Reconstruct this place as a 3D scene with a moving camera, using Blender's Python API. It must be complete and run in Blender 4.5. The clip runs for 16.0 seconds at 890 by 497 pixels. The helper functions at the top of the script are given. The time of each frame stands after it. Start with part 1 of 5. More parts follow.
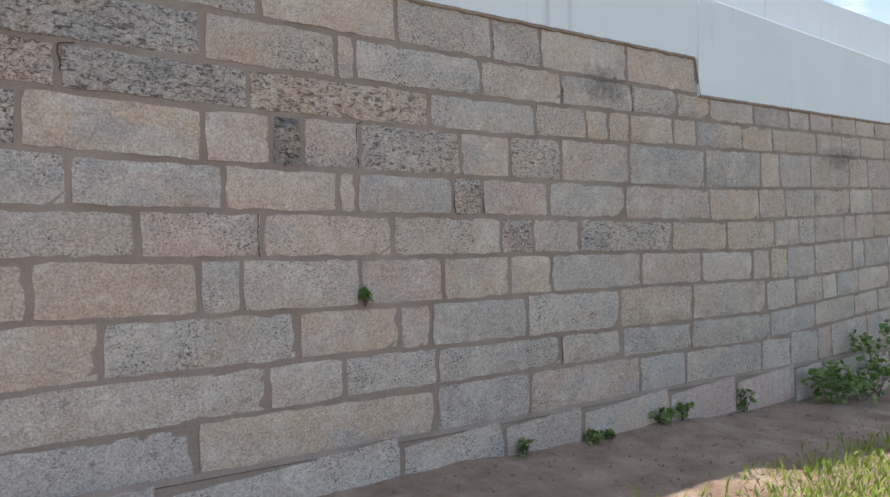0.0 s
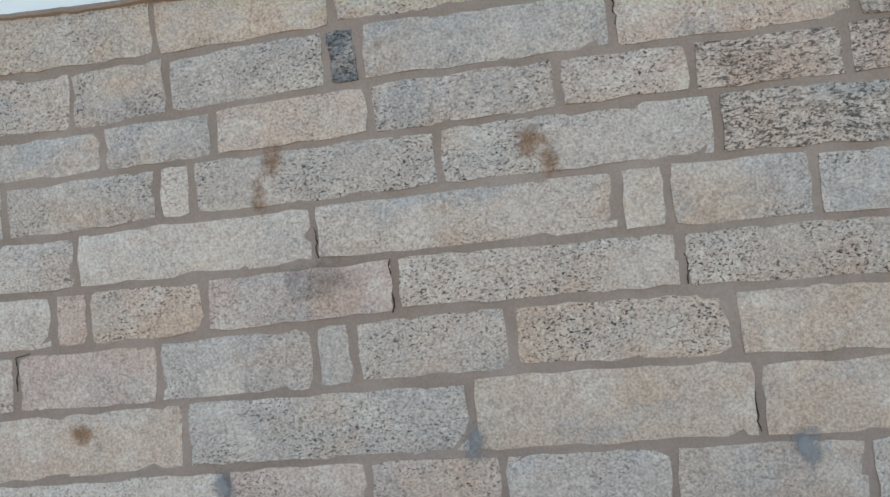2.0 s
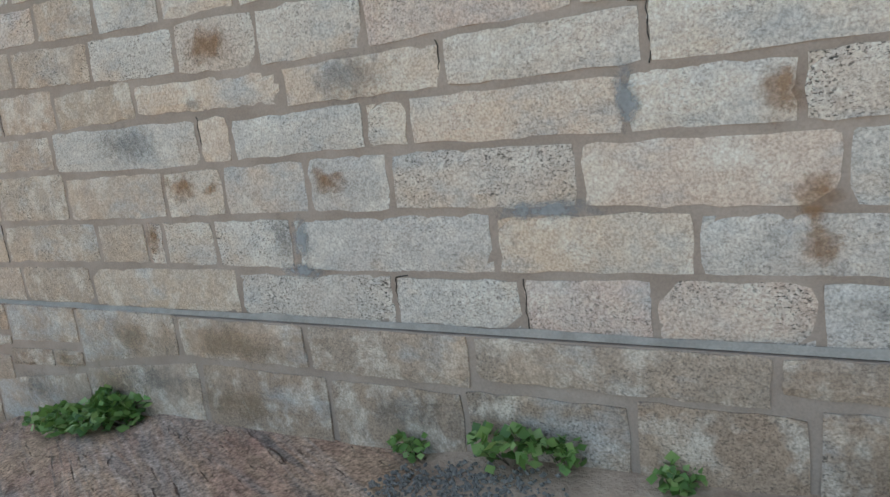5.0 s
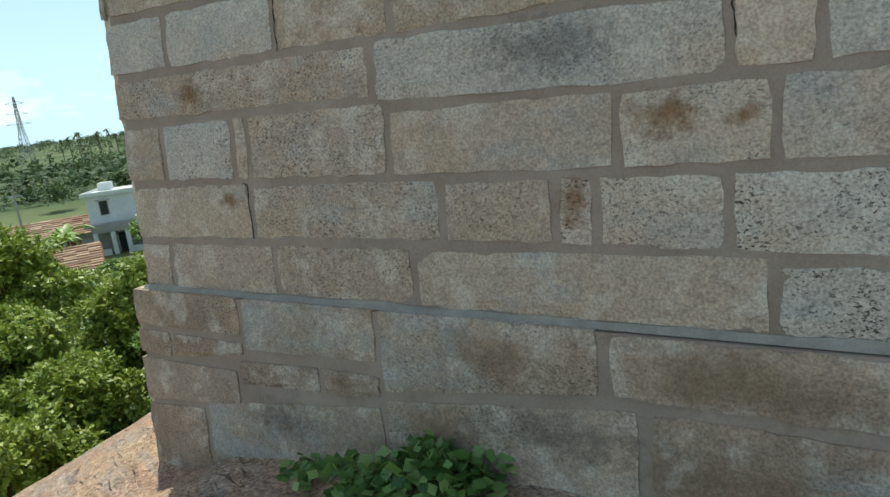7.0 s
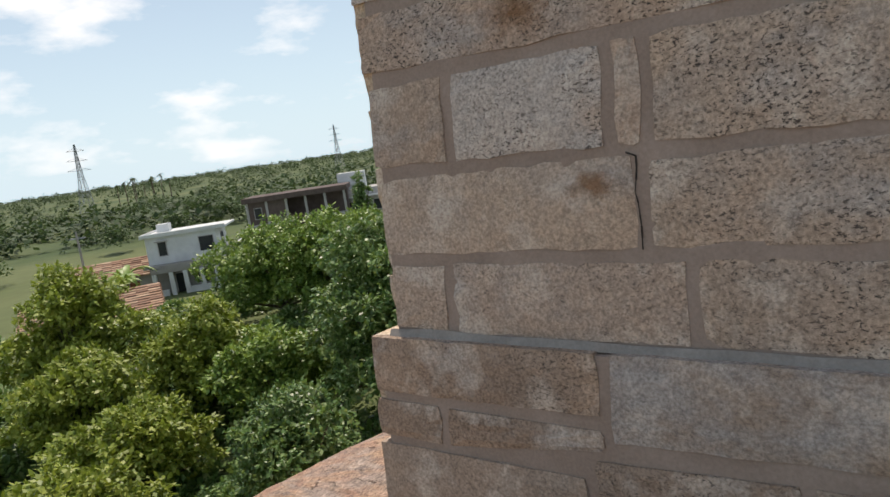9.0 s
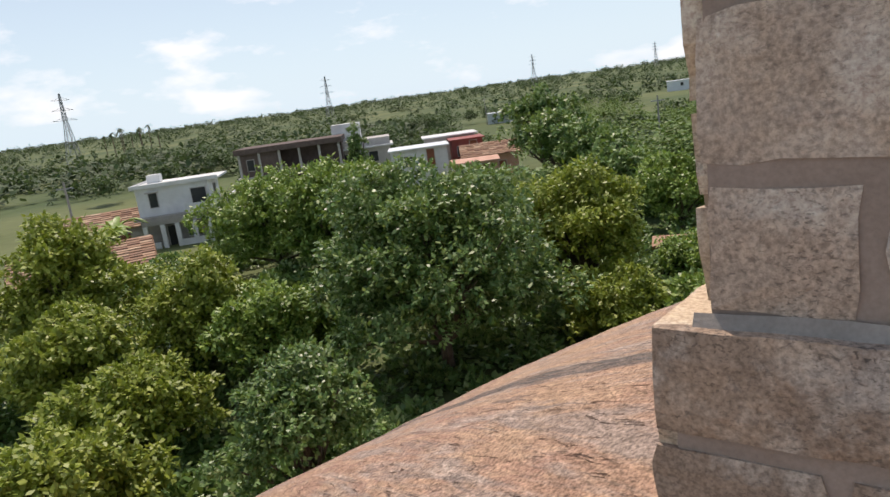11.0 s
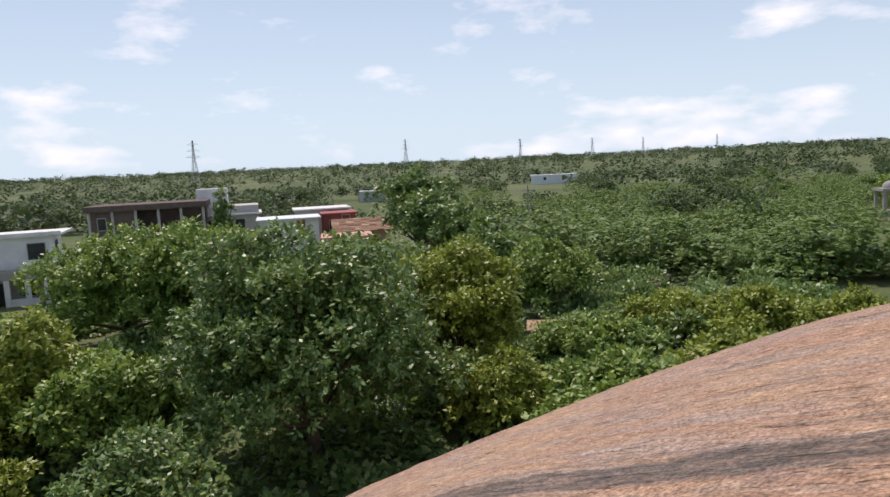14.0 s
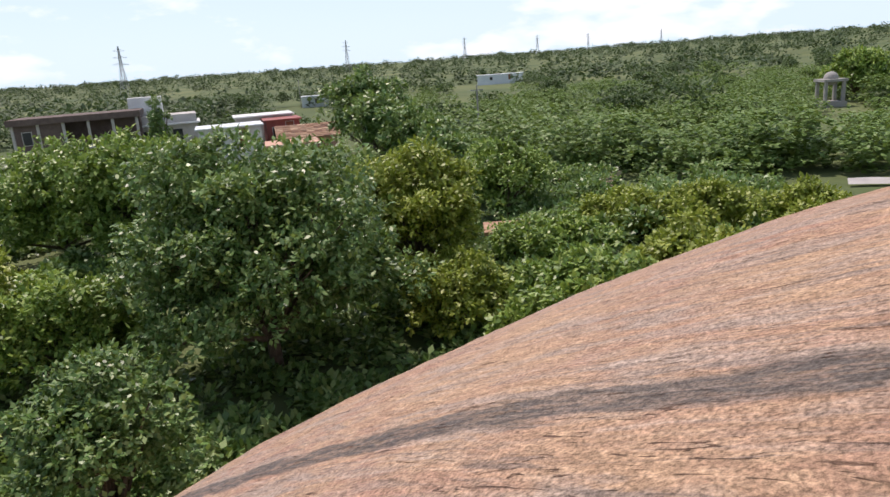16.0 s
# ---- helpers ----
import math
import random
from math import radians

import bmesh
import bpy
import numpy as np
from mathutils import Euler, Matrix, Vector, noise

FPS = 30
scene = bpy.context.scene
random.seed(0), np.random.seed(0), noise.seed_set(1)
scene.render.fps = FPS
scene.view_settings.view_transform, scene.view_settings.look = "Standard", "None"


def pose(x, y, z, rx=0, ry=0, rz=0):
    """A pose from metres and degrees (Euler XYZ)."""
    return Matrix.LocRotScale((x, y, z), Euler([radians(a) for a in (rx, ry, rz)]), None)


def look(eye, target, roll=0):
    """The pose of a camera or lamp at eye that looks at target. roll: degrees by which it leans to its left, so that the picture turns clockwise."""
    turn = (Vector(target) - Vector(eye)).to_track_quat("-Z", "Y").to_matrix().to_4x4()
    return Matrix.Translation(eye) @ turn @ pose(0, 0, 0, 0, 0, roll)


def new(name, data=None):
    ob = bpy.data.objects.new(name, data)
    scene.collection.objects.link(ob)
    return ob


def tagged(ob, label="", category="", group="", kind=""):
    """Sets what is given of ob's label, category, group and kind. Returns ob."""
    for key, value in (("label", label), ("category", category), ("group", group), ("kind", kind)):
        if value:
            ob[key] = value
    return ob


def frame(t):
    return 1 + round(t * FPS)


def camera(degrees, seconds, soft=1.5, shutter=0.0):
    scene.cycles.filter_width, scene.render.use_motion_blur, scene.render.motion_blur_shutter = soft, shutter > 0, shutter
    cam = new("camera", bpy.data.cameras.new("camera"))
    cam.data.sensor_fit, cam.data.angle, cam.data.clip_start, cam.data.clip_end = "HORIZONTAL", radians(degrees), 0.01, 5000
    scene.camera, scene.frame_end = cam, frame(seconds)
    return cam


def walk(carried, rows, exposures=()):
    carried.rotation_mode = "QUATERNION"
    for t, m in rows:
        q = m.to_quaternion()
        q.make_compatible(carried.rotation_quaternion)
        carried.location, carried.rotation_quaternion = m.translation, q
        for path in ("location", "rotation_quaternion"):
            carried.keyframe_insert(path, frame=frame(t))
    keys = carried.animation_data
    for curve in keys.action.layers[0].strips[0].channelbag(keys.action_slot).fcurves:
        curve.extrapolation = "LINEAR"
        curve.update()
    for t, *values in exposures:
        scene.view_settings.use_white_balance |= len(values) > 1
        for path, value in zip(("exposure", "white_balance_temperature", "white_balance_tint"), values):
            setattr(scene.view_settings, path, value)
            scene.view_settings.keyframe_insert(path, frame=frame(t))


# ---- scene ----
# ---- camera ----
cam = camera(65.0, 16.0)
PATH = [
    (0, (10.242, -3.365, 1.166), (11.466, -1.790, 1.016), -0.5),
    (0.5, (10.153, -3.119, 1.208), (11.213, -1.425, 1.303), -2.2),
    (1, (9.880, -2.914, 1.144), (10.369, -0.985, 1.347), -7.0),
    (1.5, (9.592, -2.755, 1.166), (9.781, -0.767, 1.270), -6.9),
    (2, (9.237, -2.630, 1.180), (9.010, -0.643, 1.206), -7.3),
    (2.5, (8.893, -2.503, 1.251), (8.190, -0.631, 1.276), -11.0),
    (3, (8.457, -2.656, 1.322), (7.567, -0.864, 1.345), -13.4),
    (3.5, (8.071, -2.596, 1.159), (6.967, -0.929, 1.094), -10.5),
    (4, (7.713, -2.558, 1.084), (6.591, -0.921, 0.833), -9.5),
    (4.2, (7.564, -2.532, 1.110), (6.449, -0.935, 0.658), -10.7),
    (6.3, (4.639, -2.449, 0.966), (3.576, -0.811, 0.536), -8.7),
    (6.5, (4.425, -2.379, 0.904), (3.328, -0.754, 0.509), -8.2),
    (7, (3.910, -2.304, 0.897), (2.766, -0.719, 0.476), -7.4),
    (7.5, (3.379, -2.253, 0.884), (2.209, -0.672, 0.522), -8.7),
    (8, (2.821, -2.152, 0.810), (1.646, -0.574, 0.451), -7.7),
    (8.5, (2.334, -2.072, 0.768), (1.156, -0.471, 0.541), -9.1),
    (9, (1.854, -1.923, 0.701), (0.612, -0.382, 0.407), -8.4),
    (9.5, (1.404, -1.758, 0.647), (0.240, -0.167, 0.311), -5.9),
    (10, (1.032, -1.727, 0.534), (-0.124, -0.138, 0.161), -5.9),
    (10.2, (0.903, -1.647, 0.557), (-0.315, -0.117, 0.136), -8.2),
    (12.3, (-0.200, -0.996, 0.308), (-1.385, 0.564, -0.095), -5.8),
    (12.5, (-0.285, -0.945, 0.280), (-1.452, 0.644, -0.059), -4.0),
    (13, (-0.467, -0.782, 0.242), (-1.570, 0.857, -0.069), -5.6),
    (13.5, (-0.602, -0.623, 0.211), (-1.661, 1.043, -0.111), -5.5),
    (14, (-0.754, -0.492, 0.169), (-1.654, 1.279, -0.066), -2.8),
    (14.5, (-0.886, -0.416, 0.157), (-1.661, 1.404, -0.137), -0.9),
    (15, (-1.035, -0.156, 0.048), (-1.486, 1.766, -0.268), -0.9),
    (15.5, (-1.191, -0.106, 0.050), (-1.480, 1.836, -0.329), -2.0),
    (16, (-1.354, -0.029, 0.023), (-2.114, 1.749, -0.487), -4.2),
]
EXPOSURE = [(0, 0.02, 6750, 16), (0.5, -0.2, 6650, 15), (1.0, -0.32, 6650, 20), (1.5, 0.3, 6600, 17), (2.0, 0.48, 6500, 8), (2.5, 0.46, 6450, 5), (3.0, 0.3, 6500, 5), (3.5, 0.38, 6500, 5), (4.0, 0.58, 6600, 5), (4.2, 0.56, 6600, 5), (6.3, 0.28, 6500, 2),
            (6.5, 0.16, 6500, 0), (7.0, -0.24, 6550, -4), (8.0, -0.54, 6900, 6), (9.5, -0.42, 7300, 17), (10.2, -0.42, 7350, 19), (12.3, -0.45, 6900, 19), (14.0, -0.53, 6950, 22), (15.5, -0.42, 6900, 22), (16, -0.3, 6950, 21)]
walk(cam, [(t, look(eye, target, roll)) for t, eye, target, roll in PATH], EXPOSURE)

# ---- light ----
TO_SUN = Vector((-0.42, 0.36, 1.0)).normalized()
world = bpy.data.worlds.new("sky")
scene.world = world
world.use_nodes = True


def sky_nodes():
    nt = world.node_tree
    n, l = nt.nodes, nt.links
    n.clear()
    sky = n.new("ShaderNodeTexSky")
    sky.sky_type = "NISHITA"
    sky.sun_disc = False
    sky.sun_elevation = math.asin(TO_SUN.z)
    sky.sun_rotation = math.atan2(TO_SUN.x, TO_SUN.y)
    sky.air_density, sky.dust_density, sky.ozone_density = 1.0, 0.7, 2.5
    co = n.new("ShaderNodeTexCoord")
    sep = n.new("ShaderNodeSeparateXYZ")
    l.new(co.outputs["Generated"], sep.inputs[0])
    # low cumulus: stretched noise, only in a band above the horizon
    mp = n.new("ShaderNodeMapping")
    mp.inputs["Scale"].default_value = (1.0, 1.0, 2.6)
    l.new(co.outputs["Generated"], mp.inputs[0])
    no = n.new("ShaderNodeTexNoise")
    no.inputs["Scale"].default_value = 6.5
    no.inputs["Detail"].default_value = 7
    no.inputs["Roughness"].default_value = 0.55
    l.new(mp.outputs[0], no.inputs["Vector"])
    ramp = n.new("ShaderNodeValToRGB")
    ramp.color_ramp.elements[0].position, ramp.color_ramp.elements[1].position = 0.53, 0.72
    l.new(no.outputs[0], ramp.inputs[0])
    haze = n.new("ShaderNodeMapRange")
    haze.inputs[1].default_value, haze.inputs[2].default_value = 0.0, 0.42
    haze.inputs[3].default_value, haze.inputs[4].default_value = 0.9, 0.16
    l.new(sep.outputs[2], haze.inputs[0])
    veil = n.new("ShaderNodeMixRGB")
    l.new(haze.outputs[0], veil.inputs[0])
    l.new(sky.outputs[0], veil.inputs[1])
    veil.inputs[2].default_value = (6.6, 8.9, 10.6, 1)
    mix = n.new("ShaderNodeMixRGB")
    l.new(ramp.outputs[0], mix.inputs[0])
    l.new(veil.outputs[0], mix.inputs[1])
    mix.inputs[2].default_value = (10.2, 10.9, 11.6, 1)
    bg = n.new("ShaderNodeBackground")
    bg.inputs[1].default_value = 0.14
    l.new(mix.outputs[0], bg.inputs[0])
    out = n.new("ShaderNodeOutputWorld")
    l.new(bg.outputs[0], out.inputs[0])


sky_nodes()
sun = new("sun", bpy.data.lights.new("sun", "SUN"))
sun.data.energy, sun.data.angle, sun.data.color = 5.0, radians(0.6), (1.0, 0.95, 0.87)
sun.matrix_world = look((0, 0, 60), Vector((0, 0, 60)) - TO_SUN)


# ---- materials ----
class Mat:
    """A node material with a few shorthands."""

    def __init__(self, name, rough=0.85, metal=0.0):
        self.m = bpy.data.materials.new(name)
        self.m.use_nodes = True
        self.n, self.l = self.m.node_tree.nodes, self.m.node_tree.links
        self.b = self.n["Principled BSDF"]
        self.b.inputs["Roughness"].default_value = rough
        self.b.inputs["Metallic"].default_value = metal
        self.b.inputs["Specular IOR Level"].default_value = 0.25
        self.co = self.n.new("ShaderNodeTexCoord")
        self.space = "Object"

    def link(self, a, b):
        self.l.new(a, b)

    def pos(self, scale=(1, 1, 1), turn=(0, 0, 0), where=None, stretch=False):
        mp = self.n.new("ShaderNodeMapping")
        mp.vector_type = "TEXTURE" if stretch else "POINT"
        mp.inputs["Scale"].default_value = scale
        mp.inputs["Rotation"].default_value = turn
        if where is not None:
            self.l.new(where, mp.inputs[0])
        elif self.space == "World":
            g = self.n.new("ShaderNodeNewGeometry")
            self.l.new(g.outputs["Position"], mp.inputs[0])
        else:
            self.l.new(self.co.outputs["Object"], mp.inputs[0])
        return mp.outputs[0]

    def noise(self, scale, detail=4, rough=0.55, vec=None, distort=0.0):
        t = self.n.new("ShaderNodeTexNoise")
        t.inputs["Scale"].default_value = scale
        t.inputs["Detail"].default_value = detail
        t.inputs["Roughness"].default_value = rough
        t.inputs["Distortion"].default_value = distort
        self.l.new(vec if vec is not None else self.pos(), t.inputs["Vector"])
        return t.outputs[0]

    def voronoi(self, scale, vec=None, feature="F1"):
        t = self.n.new("ShaderNodeTexVoronoi")
        t.feature = feature
        t.inputs["Scale"].default_value = scale
        self.l.new(vec if vec is not None else self.pos(), t.inputs["Vector"])
        return t.outputs[0]

    def ramp(self, fac, stops):
        r = self.n.new("ShaderNodeValToRGB")
        e = r.color_ramp.elements
        while len(e) < len(stops):
            e.new(0.5)
        for k, (p, c) in enumerate(stops):
            e[k].position = p
            e[k].color = (*c, 1) if isinstance(c, tuple) else (c, c, c, 1)
        self.l.new(fac, r.inputs[0])
        return r.outputs[0]

    def mix(self, fac, a, b, mode="MIX"):
        x = self.n.new("ShaderNodeMixRGB")
        x.blend_type = mode
        for k, v in ((0, fac), (1, a), (2, b)):
            if isinstance(v, (int, float)):
                x.inputs[k].default_value = v if k == 0 else (v, v, v, 1)
            elif isinstance(v, tuple):
                x.inputs[k].default_value = (*v, 1)
            else:
                self.l.new(v, x.inputs[k])
        return x.outputs[0]

    def math(self, op, a, b=0.0):
        x = self.n.new("ShaderNodeMath")
        x.operation = op
        for k, v in ((0, a), (1, b)):
            if isinstance(v, (int, float)):
                x.inputs[k].default_value = v
            else:
                self.l.new(v, x.inputs[k])
        return x.outputs[0]

    def rand(self):
        return self.n.new("ShaderNodeObjectInfo").outputs["Random"]

    def island(self):
        return self.n.new("ShaderNodeNewGeometry").outputs["Random Per Island"]

    def color(self, c):
        if isinstance(c, tuple):
            self.b.inputs["Base Color"].default_value = (*c, 1)
        else:
            self.l.new(c, self.b.inputs["Base Color"])
        return self

    def bump(self, h, strength=0.4, dist=0.01):
        x = self.n.new("ShaderNodeBump")
        x.inputs["Strength"].default_value = strength
        x.inputs["Distance"].default_value = dist
        self.l.new(h, x.inputs["Height"])
        self.l.new(x.outputs[0], self.b.inputs["Normal"])
        return self


def stone_material(name, per_island, tones, pitted=0.75, stain=(0.46, 0.425, 0.385), chisel=0.0, relief=0.7):
    """Dressed granite: each block its own tone, with speckle, elongated pits and weathering."""
    k = Mat(name, 0.92)
    k.space = "World"
    r = k.island() if per_island else k.rand()
    tone = k.ramp(r, [(i / (len(tones) - 1), c) for i, c in enumerate(tones)])
    shift = k.n.new("ShaderNodeVectorMath")
    shift.operation = "ADD"
    comb = k.n.new("ShaderNodeCombineXYZ")
    k.link(k.math("MULTIPLY", r, 37.0), comb.inputs[0])
    k.link(k.math("MULTIPLY", r, 71.0), comb.inputs[2])
    k.link(k.pos(), shift.inputs[0])
    k.link(comb.outputs[0], shift.inputs[1])
    v = shift.outputs[0]
    big = k.noise(2.8, 5, 0.62, v)
    c = k.mix(k.ramp(big, [(0.46, 0.0), (0.70, 0.7)]), tone, stain)
    c = k.mix(k.ramp(k.noise(5.0, 5, 0.65, v), [(0.50, 0.0), (0.66, 0.6)]), c, (0.65, 0.575, 0.495))
    c = k.mix(k.ramp(k.noise(1.9, 4, 0.6, k.pos((1, 1, 1.5), (0, 0, 0), v)), [(0.54, 0.0), (0.68, 0.55)]), c, (0.50, 0.365, 0.265))
    c = k.mix(k.ramp(k.noise(1.3, 5, 0.65, k.pos((1, 1, 1.8), (0, 0, 0.4), v)), [(0.55, 0.0), (0.66, 0.6)]), c, (0.37, 0.365, 0.36))
    grain = k.noise(95, 3, 0.65, v)
    c = k.mix(0.42, c, k.ramp(grain, [(0.35, 0.2), (0.5, 0.53), (0.65, 0.84)]), "OVERLAY")
    med = k.noise(30, 6, 0.75, v)
    c = k.mix(0.38, c, k.ramp(med, [(0.32, 0.28), (0.5, 0.53), (0.68, 0.78)]), "OVERLAY")
    pick = k.ramp(k.math("FRACT", k.math("MULTIPLY", r, 7.31)), [(0.1, 0.55 * pitted), (0.9, 1.7 * pitted)])
    field = k.ramp(k.noise(4.0, 3, 0.5, v), [(0.36, 0.15), (0.6, 1.0)])
    pits = k.ramp(k.noise(105, 3, 0.65, k.pos((0.7, 1, 1.15), (0, 0.35, 0), v), 0.6), [(0.38, 1.0), (0.44, 0.0)])
    pits = k.math("MULTIPLY", pits, k.math("MULTIPLY", pick, field))
    if chisel:
        cut = k.ramp(k.noise(44, 4, 0.7, k.pos((0.55, 1, 1.3), (0, 0.8, 0), v), 1.2), [(0.41, chisel), (0.48, 0.0)])
        pits = k.math("MAXIMUM", pits, cut)
    pits.node.use_clamp = True
    c = k.mix(pits, c, (0.07, 0.06, 0.054))
    k.color(c)
    h = k.mix(0.5, med, k.mix(0.5, grain, k.math("SUBTRACT", 1.0, pits)))
    k.bump(h, relief, 0.012)
    return k.m


TONES = [(0.46, 0.375, 0.315), (0.57, 0.475, 0.40), (0.43, 0.385, 0.35), (0.58, 0.455, 0.365), (0.52, 0.40, 0.35), (0.56, 0.43, 0.325), (0.46, 0.415, 0.38), (0.62, 0.53, 0.45)]
TAN = [(0.550, 0.426, 0.340), (0.516, 0.400, 0.314), (0.568, 0.456, 0.370), (0.542, 0.421, 0.344)]
GREY = [(0.482, 0.430, 0.383), (0.516, 0.460, 0.408), (0.456, 0.408, 0.370)]
M_STONE = stone_material("dressed_stone", False, TONES)
M_STONE_FAR = stone_material("dressed_stone_joined", True, TONES)
M_STONE_TAN = stone_material("tan_stone", False, TAN, 0.3, (0.46, 0.39, 0.33))
M_PLINTH = stone_material("plinth_stone", False, [(0.335, 0.245, 0.18), (0.30, 0.22, 0.165), (0.38, 0.295, 0.23), (0.31, 0.21, 0.145)], 0.5, (0.26, 0.21, 0.17))
M_STONE_WARM = stone_material("weathered_brown_stone", False, [(0.43, 0.32, 0.245), (0.45, 0.35, 0.275), (0.40, 0.31, 0.24), (0.47, 0.365, 0.28)], 0.6, (0.38, 0.335, 0.30))
M_STONE_GREY = stone_material("grey_stone", False, GREY, 0.6, (0.44, 0.405, 0.375))
M_STONE_ROUGH = stone_material("rough_chiselled_stone", False, TONES, 1.0, (0.36, 0.36, 0.35), 0.8)
M_STONE_BLACK = stone_material("dark_chiselled_stone", False, [(0.16, 0.165, 0.17), (0.20, 0.205, 0.21)], 1.0, (0.13, 0.135, 0.14), 1.0)
# copy of the stone for sunlit faces, the sun's warmth put into its colour
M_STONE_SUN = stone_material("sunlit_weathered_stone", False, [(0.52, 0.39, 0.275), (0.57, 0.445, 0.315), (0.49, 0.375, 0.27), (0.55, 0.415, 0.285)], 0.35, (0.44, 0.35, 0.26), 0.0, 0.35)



def stain_material(name, color, dense, scale=9.0, rough=0.95):
    """A ragged blot that thins out to nothing."""
    k = Mat(name, rough)
    g = k.n.new("ShaderNodeTexGradient")
    g.gradient_type = "SPHERICAL"
    mp = k.n.new("ShaderNodeMapping")
    mp.inputs["Location"].default_value = (-1, -1, -1)
    mp.inputs["Scale"].default_value = (2, 2, 2)
    k.link(k.co.outputs["Generated"], mp.inputs[0])
    flat = k.n.new("ShaderNodeVectorMath")
    flat.operation = "MULTIPLY"
    flat.inputs[1].default_value = (1, 0, 1)
    k.link(mp.outputs[0], flat.inputs[0])
    k.link(flat.outputs[0], g.inputs[0])
    k.space = "World"
    n = k.noise(scale, 6, 0.7)
    f = k.math("ADD", g.outputs["Fac"], k.math("MULTIPLY", k.math("SUBTRACT", n, 0.5), 2.0))
    f = k.ramp(f, [(0.26, 0.0), (0.85, dense)])
    k.color(k.mix(k.ramp(k.noise(40, 3, 0.6), [(0.3, 0.0), (0.7, 0.6)]), color, tuple(0.55 * c for c in color)))
    t = k.n.new("ShaderNodeBsdfTransparent")
    m = k.n.new("ShaderNodeMixShader")
    k.link(f, m.inputs[0])
    k.link(t.outputs[0], m.inputs[1])
    k.link(k.b.outputs[0], m.inputs[2])
    k.link(m.outputs[0], k.n["Material Output"].inputs[0])
    return k.m


M_RUST = stain_material("rust_stain", (0.33, 0.165, 0.07), 0.62, 16)
M_GRIME = stain_material("grime_stain", (0.17, 0.155, 0.145), 0.36, 18)
M_OCHRE = stain_material("ochre_stain", (0.36, 0.24, 0.14), 0.42, 7)
M_DRIP = stain_material("water_drip_stain", (0.17, 0.10, 0.06), 1.0, 7)
M_SMEAR = stain_material("cement_smear", (0.31, 0.32, 0.33), 0.8, 14)


def simple(name, c1, c2, scale=6.0, rough=0.85, bump=0.2, dist=0.01, fine=60.0, metal=0.0, space="Object"):
    k = Mat(name, rough, metal)
    k.space = space
    a = k.noise(scale, 5, 0.6)
    f = k.noise(fine, 3, 0.6)
    c = k.mix(k.ramp(a, [(0.35, 0.0), (0.68, 1.0)]), c1, c2)
    c = k.mix(0.25, c, k.ramp(f, [(0.3, 0.3), (0.7, 0.7)]), "OVERLAY")
    k.color(c)
    k.bump(k.mix(0.5, a, f), bump, dist)
    return k.m


M_MORTAR = simple("mortar", (0.285, 0.222, 0.182), (0.37, 0.298, 0.252), 3.0, 0.95, 0.3, 0.006, 90, space="World")
# sunlit wall's warmer copy of the mortar, darkened for the shade in its joints
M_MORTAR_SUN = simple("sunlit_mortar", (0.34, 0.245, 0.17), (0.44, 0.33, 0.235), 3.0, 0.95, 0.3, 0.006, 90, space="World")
M_MORTAR_NEW = simple("fresh_grey_mortar", (0.25, 0.225, 0.20), (0.36, 0.325, 0.29), 5.0, 0.95, 0.35, 0.008, 90, space="World")
M_SKIRT = simple("pale_cement", (0.42, 0.325, 0.235), (0.52, 0.41, 0.30), 4.0, 0.95, 0.4, 0.008, 60, space="World")
M_DARK = simple("dark_crack", (0.02, 0.018, 0.016), (0.05, 0.045, 0.04))


def plaster_material():
    k = Mat("limewashed_plaster", 0.8)
    k.space = "World"
    c = k.mix(k.ramp(k.noise(1.2, 5, 0.6), [(0.4, 0.0), (0.75, 0.5)]), (0.83, 0.885, 0.90), (0.74, 0.80, 0.82))
    streak = k.ramp(k.noise(7.0, 4, 0.6, k.pos((1.0, 1.0, 0.09))), [(0.62, 0.0), (0.76, 0.4)])
    c = k.mix(streak, c, (0.45, 0.46, 0.45))
    k.color(c)
    k.bump(k.noise(30, 4, 0.6), 0.2, 0.006)
    return k.m


M_PLASTER = plaster_material()


